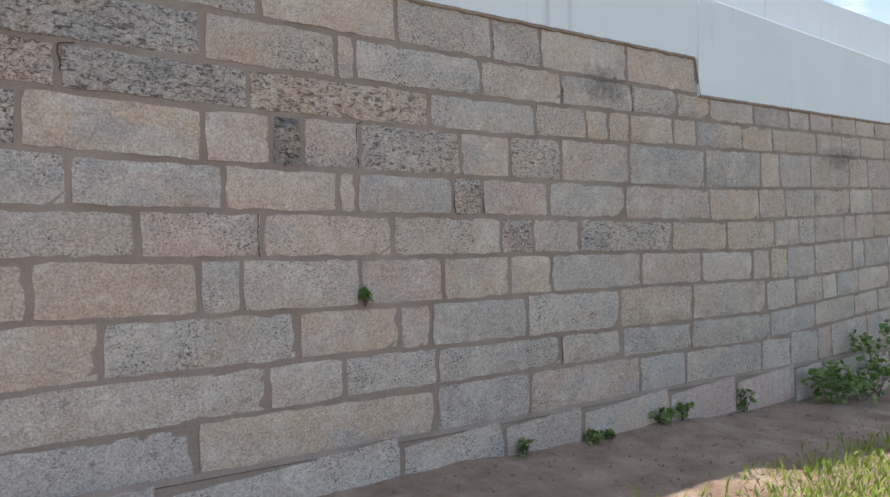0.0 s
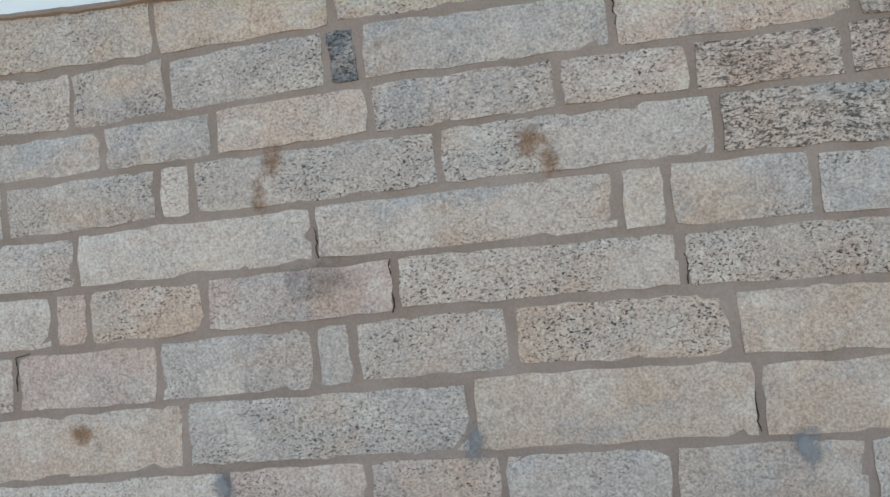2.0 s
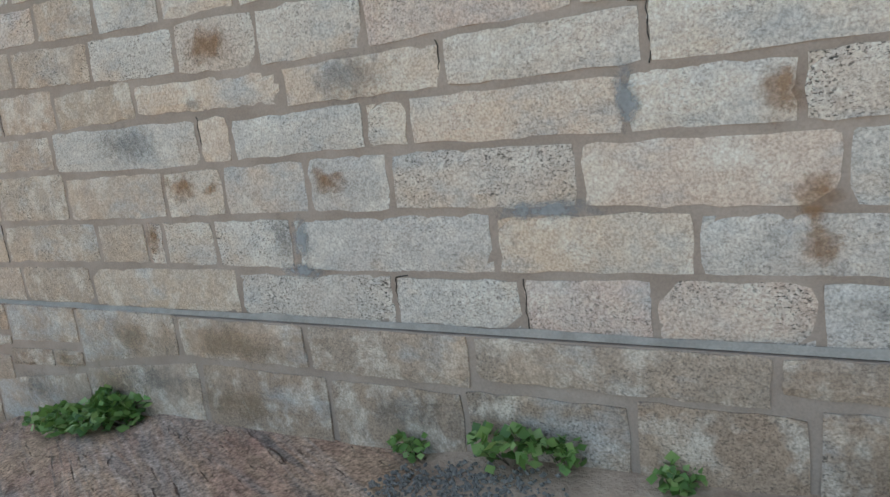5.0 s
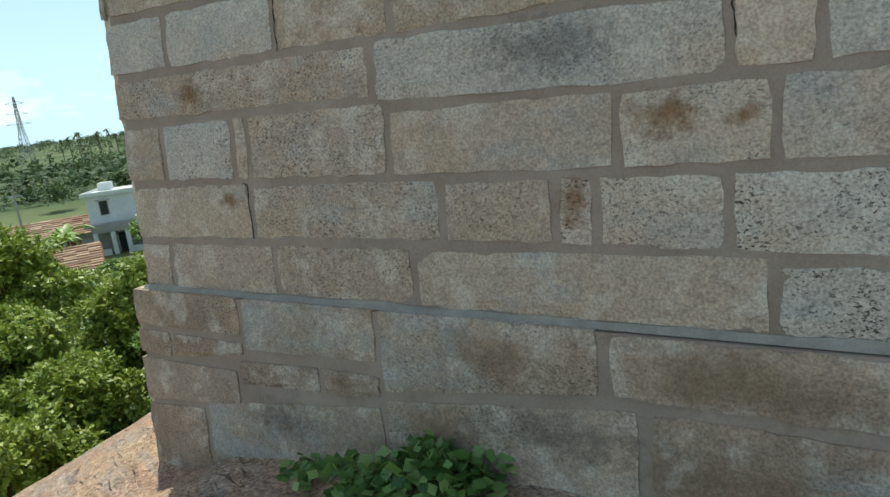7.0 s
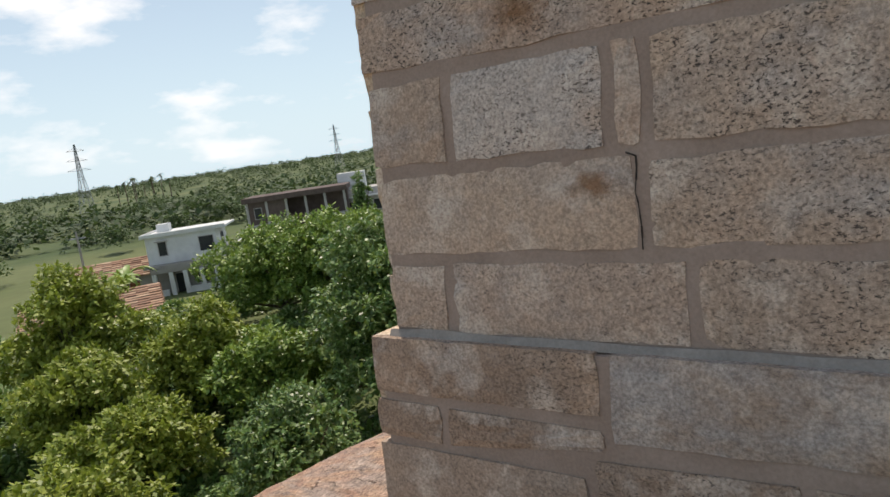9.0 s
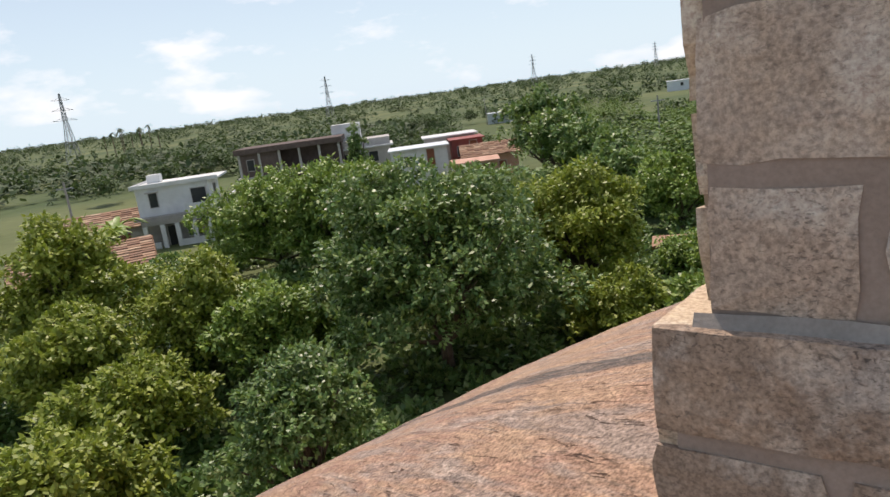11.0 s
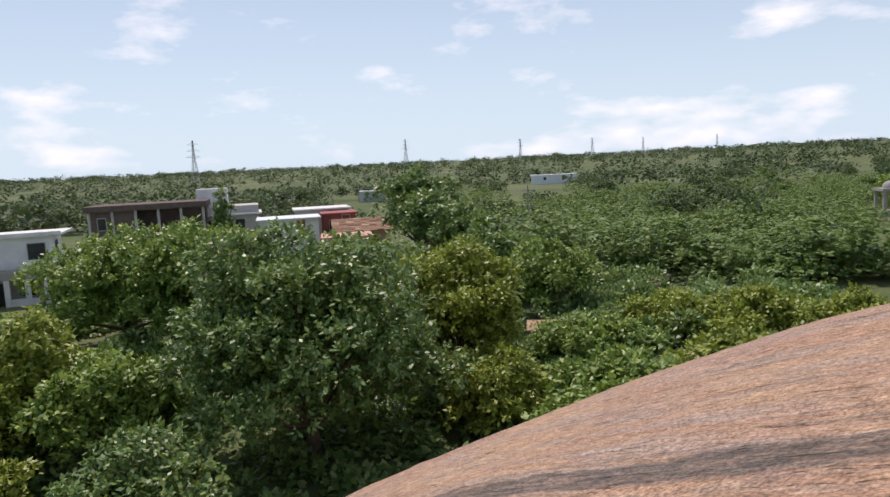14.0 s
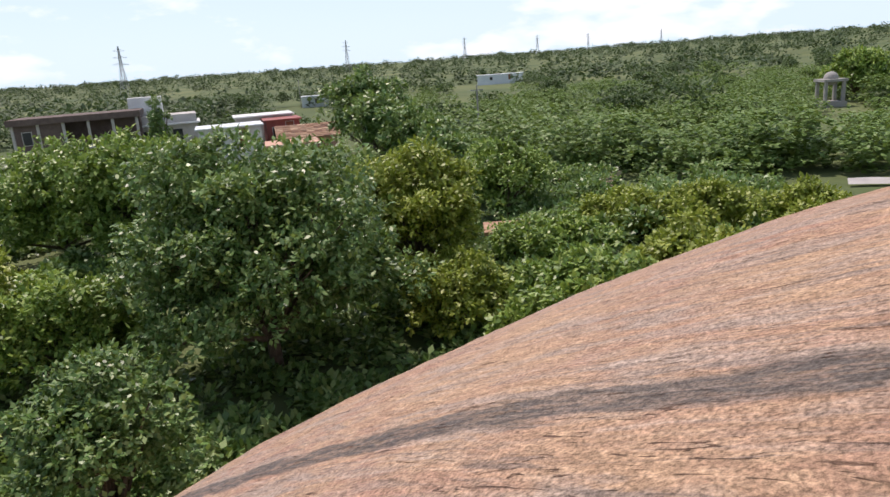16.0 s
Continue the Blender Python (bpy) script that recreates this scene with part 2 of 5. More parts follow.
def rock_material():
    """Weathered pink granite with streaks that run down the slope, and one broad dark water stain."""
    k = Mat("weathered_granite", 0.9)
    k.space = "World"
    turn = (0, 0, radians(-24))
    c = k.mix(k.ramp(k.noise(0.7, 5, 0.65), [(0.38, 0.0), (0.62, 1.0)]), (0.33, 0.195, 0.145), (0.38, 0.25, 0.165))
    blotch = k.noise(5.0, 6, 0.7, k.pos((1.8, 0.7, 1.0), turn, None, True))
    c = k.mix(k.ramp(blotch, [(0.46, 0.0), (0.64, 0.75)]), c, (0.44, 0.30, 0.20))
    grey = k.noise(1.0, 7, 0.7, k.pos((2.2, 0.30, 1.0), turn, None, True), 0.6)
    c = k.mix(k.ramp(grey, [(0.47, 0.0), (0.60, 0.8)]), c, (0.31, 0.25, 0.215))
    pale = k.noise(1.0, 7, 0.72, k.pos((2.4, 0.13, 1.0), turn, None, True), 0.5)
    c = k.mix(k.ramp(pale, [(0.55, 0.0), (0.66, 0.5)]), c, (0.48, 0.39, 0.33))
    # the water stain follows one line down the slope, in two bands with a paler strip between
    g = k.n.new("ShaderNodeNewGeometry")
    dot = k.n.new("ShaderNodeVectorMath")
    dot.operation = "DOT_PRODUCT"
    dot.inputs[1].default_value = (0.33, 0.944, 0.0)
    k.link(g.outputs["Position"], dot.inputs[0])
    wob = k.math("MULTIPLY", k.math("SUBTRACT", k.noise(1.0, 7, 0.68, k.pos((0.9, 0.22, 1.0), turn, None, True), 0.4), 0.5), 0.5)
    off = k.math("ABSOLUTE", k.math("ADD", k.math("SUBTRACT", dot.outputs["Value"], 2.31), wob))
    dark = k.ramp(k.noise(9.0, 6, 0.75, k.pos((2.5, 0.5, 1.0), turn, None, True)), [(0.35, 0.55), (0.55, 1.0)])
    c = k.mix(k.math("MULTIPLY", k.ramp(off, [(0.0, 0.6), (0.03, 1.0), (0.16, 0.95), (0.23, 0.0)]), dark), c, (0.10, 0.09, 0.085))
    thin = k.noise(1.0, 6, 0.7, k.pos((1.9, 0.12, 1.0), turn, None, True), 0.5)
    c = k.mix(k.ramp(thin, [(0.56, 0.0), (0.64, 0.75)]), c, (0.19, 0.15, 0.13))
    grain = k.noise(42, 7, 0.78)
    fine = k.noise(11, 6, 0.75, k.pos((1.7, 0.75, 1.0), turn, None, True))
    c = k.mix(0.78, c, k.ramp(grain, [(0.38, 0.12), (0.5, 0.5), (0.62, 0.88)]), "OVERLAY")
    c = k.mix(0.5, c, k.ramp(fine, [(0.36, 0.22), (0.5, 0.5), (0.64, 0.80)]), "OVERLAY")
    crack = k.ramp(k.noise(1.0, 5, 0.62, k.pos((0.36, 0.06, 0.3), turn, None, True), 1.4), [(0.335, 1.0), (0.385, 0.0)])
    c = k.mix(k.math("MULTIPLY", crack, k.ramp(k.noise(1.3, 3, 0.5), [(0.40, 0.15), (0.58, 1.0)])), c, (0.13, 0.075, 0.055))
    k.color(c)
    h = k.mix(0.4, k.mix(0.4, k.mix(0.5, fine, grain), thin), k.math("SUBTRACT", 1.0, crack))
    k.bump(h, 1.0, 0.045)
    return k.m


M_ROCK = rock_material()
M_SOIL = simple("trodden_earth", (0.27, 0.19, 0.14), (0.45, 0.345, 0.265), 3.0, 0.95, 0.9, 0.03, 38, space="World")
M_GRAVEL = simple("gravel_chips", (0.09, 0.085, 0.08), (0.26, 0.24, 0.22), 60.0, 0.9, 0.1, space="World")
M_LAND = simple("dry_grassland", (0.05, 0.085, 0.03), (0.15, 0.17, 0.07), 0.014, 0.95, 0.1, 0.05, 0.4, space="World")


def leaf_material(name, c1, c2, c3, gloss=0.55, glow=0.5):
    k = Mat(name, gloss)
    r = k.island()
    c = k.ramp(r, [(0.0, c1), (0.5, c2), (1.0, c3)])
    k.space = "World"
    c = k.mix(k.ramp(k.noise(0.5, 3, 0.5), [(0.3, 0.0), (0.7, 0.45)]), c, c1)
    k.color(c)
    k.b.inputs["Specular IOR Level"].default_value = 0.4
    tr = k.n.new("ShaderNodeBsdfTranslucent")
    k.link(k.mix(glow, c, (0.28, 0.36, 0.05)), tr.inputs[0])
    ms = k.n.new("ShaderNodeMixShader")
    ms.inputs[0].default_value = 0.24
    k.link(k.b.outputs[0], ms.inputs[1])
    k.link(tr.outputs[0], ms.inputs[2])
    k.link(ms.outputs[0], k.n["Material Output"].inputs[0])
    return k.m


# palest leaf tone stands in for glints on glossy leaves
M_LEAF_DARK = leaf_material("leaf_dark", (0.05, 0.115, 0.03), (0.165, 0.30, 0.08), (0.37, 0.47, 0.18), 0.42)
M_LEAF_MID = leaf_material("leaf_mid", (0.07, 0.15, 0.026), (0.23, 0.36, 0.065), (0.44, 0.55, 0.14), 0.45)
M_LEAF_YEL = leaf_material("leaf_yellow", (0.14, 0.205, 0.025), (0.32, 0.39, 0.055), (0.45, 0.49, 0.10), 0.48)
M_LEAF_THICKET = leaf_material("leaf_thicket", (0.125, 0.215, 0.05), (0.155, 0.255, 0.065), (0.185, 0.285, 0.075))
M_LEAF_FAR = leaf_material("leaf_far", (0.035, 0.065, 0.025), (0.06, 0.105, 0.04), (0.10, 0.155, 0.06), 0.7, 0.1)
M_LEAF_GROVE = leaf_material("leaf_grove", (0.045, 0.085, 0.03), (0.085, 0.15, 0.05), (0.15, 0.225, 0.085), 0.6, 0.2)
M_BARK = simple("bark", (0.10, 0.075, 0.055), (0.17, 0.135, 0.10), 8.0, 0.95, 0.6, 0.02, 60)
M_GRASS = leaf_material("grass_blade", (0.17, 0.28, 0.04), (0.28, 0.40, 0.06), (0.42, 0.44, 0.13))
M_WHITE = simple("white_paint", (0.74, 0.75, 0.74), (0.60, 0.61, 0.60), 0.8, 0.8, 0.1)
M_GREYWALL = simple("grey_render", (0.42, 0.40, 0.38), (0.52, 0.50, 0.47), 0.8, 0.9, 0.1)
M_DARKBRICK = simple("dark_brick", (0.115, 0.085, 0.075), (0.16, 0.12, 0.105), 1.5, 0.9, 0.1)
M_TILE = simple("clay_roof_tile", (0.30, 0.165, 0.11), (0.46, 0.30, 0.20), 1.5, 0.85, 0.2)


def tile_row_material():
    k = Mat("clay_tile_courses", 0.85)
    k.space = "World"
    c = k.ramp(k.island(), [(0.0, (0.24, 0.13, 0.09)), (0.5, (0.40, 0.24, 0.155)), (1.0, (0.56, 0.39, 0.27))])
    k.color(k.mix(k.ramp(k.noise(2.0, 5, 0.7), [(0.45, 0.0), (0.7, 0.6)]), c, (0.20, 0.15, 0.12)))
    return k.m


M_TILE_ROW = tile_row_material()
M_REDROOF = simple("red_sheet_roof", (0.29, 0.08, 0.07), (0.36, 0.12, 0.10), 1.0, 0.6, 0.1)
M_ORANGE = simple("salmon_wall", (0.52, 0.30, 0.22), (0.62, 0.40, 0.31), 1.0, 0.85, 0.1)
M_DOOR = simple("brown_door", (0.20, 0.07, 0.04), (0.26, 0.10, 0.06), 1.0, 0.6, 0.1)
M_WINDOW = simple("dark_opening", (0.025, 0.03, 0.03), (0.045, 0.05, 0.05), 1.0, 0.3, 0.0)
M_STEEL = simple("galvanised_steel", (0.30, 0.31, 0.32), (0.38, 0.39, 0.40), 1.0, 0.5, 0.0, metal=0.6)
M_POLE = simple("concrete_pole", (0.30, 0.29, 0.27), (0.38, 0.36, 0.33), 1.0, 0.9, 0.1)
M_SHEET = simple("pale_blue_sheet", (0.62, 0.68, 0.72), (0.72, 0.76, 0.78), 0.5, 0.6, 0.0)


# ---- mesh helpers ----
def mesh_of(name, verts, faces, material, smooth=False):
    me = bpy.data.meshes.new(name)
    me.from_pydata([tuple(v) for v in verts], [], [tuple(f) for f in faces])
    me.materials.append(material)
    if smooth:
        me.polygons.foreach_set("use_smooth", [True] * len(me.polygons))
    me.update()
    return me


def quads_mesh(name, verts, material, smooth=False):
    """A mesh of loose quads, from an (n, 4, 3) array."""
    n = len(verts)
    me = bpy.data.meshes.new(name)
    me.vertices.add(4 * n)
    me.vertices.foreach_set("co", np.asarray(verts, dtype=np.float32).ravel())
    me.loops.add(4 * n)
    me.loops.foreach_set("vertex_index", np.arange(4 * n, dtype=np.int32))
    me.polygons.add(n)
    me.polygons.foreach_set("loop_start", np.arange(0, 4 * n, 4, dtype=np.int32))
    me.polygons.foreach_set("loop_total", np.full(n, 4, dtype=np.int32))
    me.materials.append(material)
    me.update(calc_edges=True)
    me.validate()
    return me


def grid_mesh(name, pts, material, smooth=True):
    """A sheet from an (r, c, 3) array."""
    r, c, _ = pts.shape
    i = np.arange(r * c).reshape(r, c)
    f = np.stack([i[:-1, :-1], i[:-1, 1:], i[1:, 1:], i[1:, :-1]], -1).reshape(-1, 4)
    return mesh_of(name, pts.reshape(-1, 3), f, material, smooth)


def part(name, bm, material, parent, label=""):
    me = bpy.data.meshes.new(name)
    bm.to_mesh(me)
    bm.free()
    me.materials.append(material)
    return child(name, me, parent, label)


def child(name, me, parent, label=""):
    ob = new(name, me)
    ob.parent = parent
    if label:
        tagged(ob, label)
    return ob


def box_bm(x0, y0, z0, x1, y1, z1, bevel=0.0, bm=None):
    own = bm is None
    bm = bm or bmesh.new()
    r = bmesh.ops.create_cube(bm, size=1.0, matrix=Matrix.Translation(((x0 + x1) / 2, (y0 + y1) / 2, (z0 + z1) / 2)) @ Matrix.Diagonal((x1 - x0, y1 - y0, z1 - z0, 1)))
    if bevel:
        es = {e for v in r["verts"] for e in v.link_edges}
        bmesh.ops.bevel(bm, geom=list(es), offset=bevel, segments=2, affect="EDGES")
    return bm


def thing(name, x, y, z, turn, label, category, group=""):
    """An empty at a thing's base."""
    ob = new(name)
    ob.matrix_world = pose(x, y, z, 0, 0, turn)
    ob.empty_display_size = 0.2
    return tagged(ob, label, category, group)


def fbm(x, y, z=0.0, octaves=4):
    return noise.fractal(Vector((x, y, z)), 1.0, 2.0, octaves)


# ---- the wall in plan ----
BATTER = 0.075          # the lower wall leans back as it rises
WALL_END = 26.0         # far end of the long wall
CORNER_Y = 10.6         # far end of the sunlit wall
PLAIN = -10.0           # level of the plain below the rock


def lerp(x, pts):
    return float(np.interp(x, [p[0] for p in pts], [p[1] for p in pts]))


def foot(x):
    """Ground level along the foot of the long wall."""
    return lerp(x, [(-1, -1.25), (0, -1.2), (0.7, -0.93), (2.6, -0.68), (4, -0.63), (5, -0.6), (6.4, -0.52), (7.4, -0.45), (10, -0.43),
                    (12.5, -0.49), (15.1, -0.71), (17.6, -0.98), (19.3, -1.2), (26, -1.9)])


def side(y):
    """How far the sunlit wall has drawn back from x = 0 at y."""
    return 0.065 * y + 0.001 * y * y if y > 0 else 0.0


def side_foot(y):
    return lerp(y, [(-6, -1.41), (-2, -1.13), (0, -1.0), (2, -0.74), (2.8, -0.79), (4.5, -0.955), (7, -1.17), (10, -1.73), (13, -3.7), (18, -8.5)])


def rock_height(x, y):
    d = max(0.0, side(min(y, CORNER_Y)) - x)
    west = side_foot(y) - 0.315 * d - 0.03 * d * d / (1 + 0.058 * d) - 0.2 * max(0.0, d - 8.0) ** 2
    front = foot(x) - 0.004 * max(0.0, -y - 1.0) ** 2
    k = min(1.0, max(0.0, (x + 0.6) / 1.2))
    if y > 0.3:
        k = 0.0
    h = west * (1 - k) + front * k
    h += 0.016 * fbm((0.914 * x - 0.407 * y) * 0.7, (0.407 * x + 0.914 * y) * 3.2, 1.0)
    return max(h + 0.03 * fbm(x * 0.45, y * 0.3, 3.0) + 0.012 * fbm(x * 2.5, y * 1.2, 7.0), PLAIN - 1.5)


def ledge(x):
    """Level of the ledge, which sinks towards the far end of the long wall."""
    return lerp(x, [(0, 0.0), (7, 0.0), (9, -0.05), (10.8, -0.155), (13.4, -0.33), (15.3, -0.44), (17.9, -0.615), (26, -1.1)])


def ledge_out(x):
    return lerp(x, [(0, 0.045), (7.5, 0.032), (10, 0.018), (26, 0.015)])


# ---- ground ----
def build_ground():
    rings = np.concatenate([np.linspace(0, 60, 13)[1:], np.geomspace(70, 4200, 34)])
    ang = np.linspace(0, 2 * math.pi, 97)
    pts = np.zeros((len(rings), len(ang), 3))
    for i, r in enumerate(rings):
        for j, a in enumerate(ang):
            x, y = r * math.cos(a), r * math.sin(a)
            pts[i, j] = (x, y, PLAIN + 0.4 + 0.3 * fbm(x * 0.01, y * 0.01) + min(24.0, max(0, r - 350) * 0.011))
    pts[:, -1] = pts[:, 0]
    ob = new("ground", grid_mesh("ground", pts, M_LAND))
    tagged(ob, "flat green and straw coloured scrubland below the rock", "ground", kind="structure")


def axis_steps(a, b, fine_a, fine_b, fine, coarse):
    out, x = [], a
    while x < b:
        out.append(x)
        x += fine if fine_a <= x < fine_b else coarse
    return np.array(out + [b])


def build_rock():
    xs = axis_steps(-14, 34, -6.5, 17, 0.11, 0.6)
    ys = axis_steps(-22, 30, -5, 12, 0.11, 0.6)
    pts = np.array([[(x, y, rock_height(x, y)) for y in ys] for x in xs])[:, ::-1]
    ob = new("rock_slope", grid_mesh("rock_slope", pts, M_ROCK))
    tagged(ob, "bare pinkish weathered granite slope with dark streaks", "rock", kind="structure")


build_ground()
build_rock()


# ---- stone walls ----
def block_mesh(name, w, h, depth, seed, uneven=1.0):
    """One dressed block, its face towards -y, from (0, 0) to (w, h); chipped edges and an uneven face."""
    rnd = random.Random(seed)
    nx, nz = max(3, min(16, int(w / 0.07))), 4
    us = [0.0] + [(i + rnd.uniform(-0.2, 0.2)) / nx for i in range(1, nx)] + [1.0]
    ws = [0.0] + [(i + rnd.uniform(-0.15, 0.15)) / nz for i in range(1, nz)] + [1.0]
    e = min(0.009, 0.1 * w)
    vs, front = [], {}
    for i, u in enumerate(us):
        for j, v in enumerate(ws):
            x, z = u * w, v * h
            edge = i in (0, nx) or j in (0, nz)
            if i in (0, nx):
                x += (1 if i == 0 else -1) * rnd.uniform(-0.55, 1.0) * e
            if j in (0, nz):
                z += (1 if j == 0 else -1) * rnd.uniform(-0.55, 1.0) * e
            if i in (0, nx) and j in (0, nz):
                x += (1 if i == 0 else -1) * e * 0.4
                z += (1 if j == 0 else -1) * e * 0.4
            y = uneven * (rnd.uniform(-0.001, 0.0085) if edge else -rnd.uniform(0.0, 0.006))
            front[i, j] = len(vs)
            vs.append((x, y, z))
    faces = [(front[i, j], front[i + 1, j], front[i + 1, j + 1], front[i, j + 1]) for i in range(nx) for j in range(nz)]
    ring = [(i, 0) for i in range(nx)] + [(nx, j) for j in range(nz)] + [(i, nz) for i in range(nx, 0, -1)] + [(0, j) for j in range(nz, 0, -1)]
    back = []
    for i, j in ring:
        x, y, z = vs[front[i, j]]
        back.append(len(vs))
        vs.append((x + (w / 2 - x) * 0.02, depth, z + (h / 2 - z) * 0.02))
    for a in range(len(ring)):
        b = (a + 1) % len(ring)
        faces.append((front[ring[b]], front[ring[a]], back[a], back[b]))
    return vs, faces


# joints of the courses above the ledge, bottom course first: level of each course's foot, and where its upright joints stand
COURSES = []


def course(levels, joints):
    COURSES.append((levels, joints))


course([(0.0, 0.0), (4.0, 0.0), (7.0, 0.0), (9.0, -0.05), (10.8, -0.155), (12.2, -0.259), (13.4, -0.33), (15.3, -0.44), (17.9, -0.616)],
       [0.29, 1.17, 2.06, 3.5, 4.58, 5.25, 5.81, 6.37, 12.77, 13.57, 14.78, 15.4, 16.65])
course([(-0.0, 0.292), (1.2, 0.295), (2.2, 0.3), (3.6, 0.27), (4.6, 0.253), (5.8, 0.257), (7.3, 0.248), (11.3, 0.072), (12.5, 0.019), (13.8, -0.041), (16.7, -0.242)],
       [1.04, 2.23, 2.75, 2.91, 5.15, 6.81, 7.94, 8.52, 9.04, 11.69, 13.9, 15.51, 16.84])
course([(-0.0, 0.623), (1.0, 0.602), (2.4, 0.571), (3.6, 0.56), (4.8, 0.542), (7.1, 0.473), (7.8, 0.466), (9.0, 0.42), (11.5, 0.312), (12.5, 0.259), (14.6, 0.133), (16.8, 0.021)],
       [0.35, 0.95, 1.07, 1.98, 3.0, 3.51, 4.13, 4.64, 5.55, 6.45, 6.73, 7.79, 8.95, 10.01, 10.91, 11.88, 12.53, 12.76, 13.58, 14.57, 15.55, 16.79])
course([(-0.0, 0.963), (1.5, 0.935), (2.6, 0.865), (3.3, 0.852), (4.6, 0.841), (6.0, 0.779), (7.1, 0.751), (7.8, 0.73), (9.3, 0.712), (11.0, 0.611), (12.7, 0.514), (14.6, 0.449), (17.6, 0.295)],
       [1.92, 3.38, 3.64, 4.54, 4.78, 5.75, 6.33, 7.06, 7.7, 8.36, 8.52, 9.14, 9.96, 10.65, 11.37, 11.58, 12.28, 12.88, 13.44, 13.84, 14.86, 15.71, 16.56])
course([(-0.1, 1.241), (2.2, 1.157), (3.2, 1.153), (3.9, 1.087), (6.1, 1.021), (7.4, 0.997), (9.1, 0.977), (11.0, 0.888), (12.6, 0.806), (16.6, 0.631)],
       [0.5, 1.35, 2.05, 2.88, 4.06, 4.99, 5.84, 7.25, 7.41, 7.92, 8.71, 9.81, 11.1, 11.71, 12.52, 13.38, 13.68, 15.3, 16.14, 17.01])
course([(-0.1, 1.559), (1.3, 1.501), (2.6, 1.394), (4.0, 1.289), (5.9, 1.268), (7.4, 1.239), (9.2, 1.202), (11.0, 1.12), (13.1, 1.033), (16.2, 0.914)],
       [3.93, 5.6, 6.78, 6.79, 6.94, 7.37, 8.4, 9.61, 9.79, 10.32, 10.83, 11.52, 12.17, 12.29, 12.99, 13.23, 13.85, 14.7, 15.89])
course([(-0.1, 1.83), (1.2, 1.78), (2.7, 1.657), (4.2, 1.583), (5.9, 1.534), (6.7, 1.48), (8.1, 1.473), (9.2, 1.451), (10.0, 1.434), (11.4, 1.339), (13.1, 1.288), (15.9, 1.212)],
       [4.26, 4.98, 6.3, 7.06, 7.76, 7.91, 8.94, 10.01, 10.65, 11.43, 11.79, 11.97, 12.33, 13.07, 13.5, 14.0, 14.78, 15.84, 16.8])
course([(-0.1, 2.08), (1.2, 2.03), (2.9, 1.92), (4.5, 1.819), (5.9, 1.773), (7.3, 1.717), (8.5, 1.705), (9.7, 1.69), (11.6, 1.612), (13.3, 1.572), (16.4, 1.564)],
       [3.57, 4.83, 5.97, 6.07, 6.82, 6.83, 6.99, 7.53, 8.02, 8.69, 9.44, 9.95, 10.51, 10.81, 11.68, 12.84, 13.76, 14.29, 14.55, 14.81])
course([(-0.1, 2.32), (1.2, 2.27), (3.6, 2.109), (4.9, 2.04), (6.1, 1.985), (7.3, 1.911), (8.8, 1.928), (10.5, 1.872), (11.8, 1.832), (13.2, 1.807), (15.7, 1.809)],
       [4.19, 4.94, 5.5, 6.22, 6.95, 7.4, 7.84, 8.53, 8.67, 9.68, 10.57, 11.46, 12.21, 12.33, 13.28, 14.04, 14.87])
course([(-0.1, 2.56), (1.2, 2.51), (3.2, 2.416), (5.3, 2.301), (6.5, 2.203), (8.0, 2.173), (8.9, 2.176), (10.2, 2.128), (12.0, 2.091), (13.3, 2.056), (15.7, 2.03)],
       [4.7, 4.94, 5.81, 7.01, 7.8, 9.35, 10.16, 10.98, 11.77, 12.63, 13.39, 13.85, 14.81, 15.76])
PLINTH = [[0.93, 1.85, 2.94, 3.99, 4.99, 6.23, 7.02, 7.47, 12.49, 13.3, 14.07, 15.13, 16.14], [1.84, 3.08, 4.1, 4.92, 5.7, 6.34, 7.02], []]
PLINTH_TOPS = [[(0, -0.002), (7, -0.002), (9, -0.052), (10.8, -0.16), (13.4, -0.335), (15.3, -0.445), (17.9, -0.62), (26, -1.1)], [(0.9, -0.43), (1.9, -0.399), (3.2, -0.265), (4.0, -0.282), (4.9, -0.271), (6.6, -0.18), (7.4, -0.135), (9, -0.36), (12.5, -0.62), (26, -1.5)], [(0, -0.72), (3, -0.7), (9, -0.9), (26, -1.9)]]
CORNER_BLOCKS = [(-0.118, 0.89, -0.235, -0.22, -0.002, -0.002), (0.89, 1.84, -0.30, -0.262, -0.002, -0.002), (1.84, 2.92, -0.40, -0.265, -0.002, -0.002),
                 (-0.118, 0.24, -0.41, -0.41, -0.235, -0.235), (0.24, 0.89, -0.41, -0.33, -0.235, -0.235), (-0.118, 0.82, -0.71, -0.62, -0.41, -0.40),
                 (0.82, 1.45, -0.50, -0.46, -0.335, -0.305), (1.45, 1.84, -0.46, -0.435, -0.305, -0.30), (-0.118, 0.48, -1.2, -1.15, -0.71, -0.66),
                 (0.48, 1.84, -1.15, -1.0, -0.62, -0.445), (1.84, 3.06, -1.0, -0.9, -0.41, -0.275)]
NEAR_END = 14.5


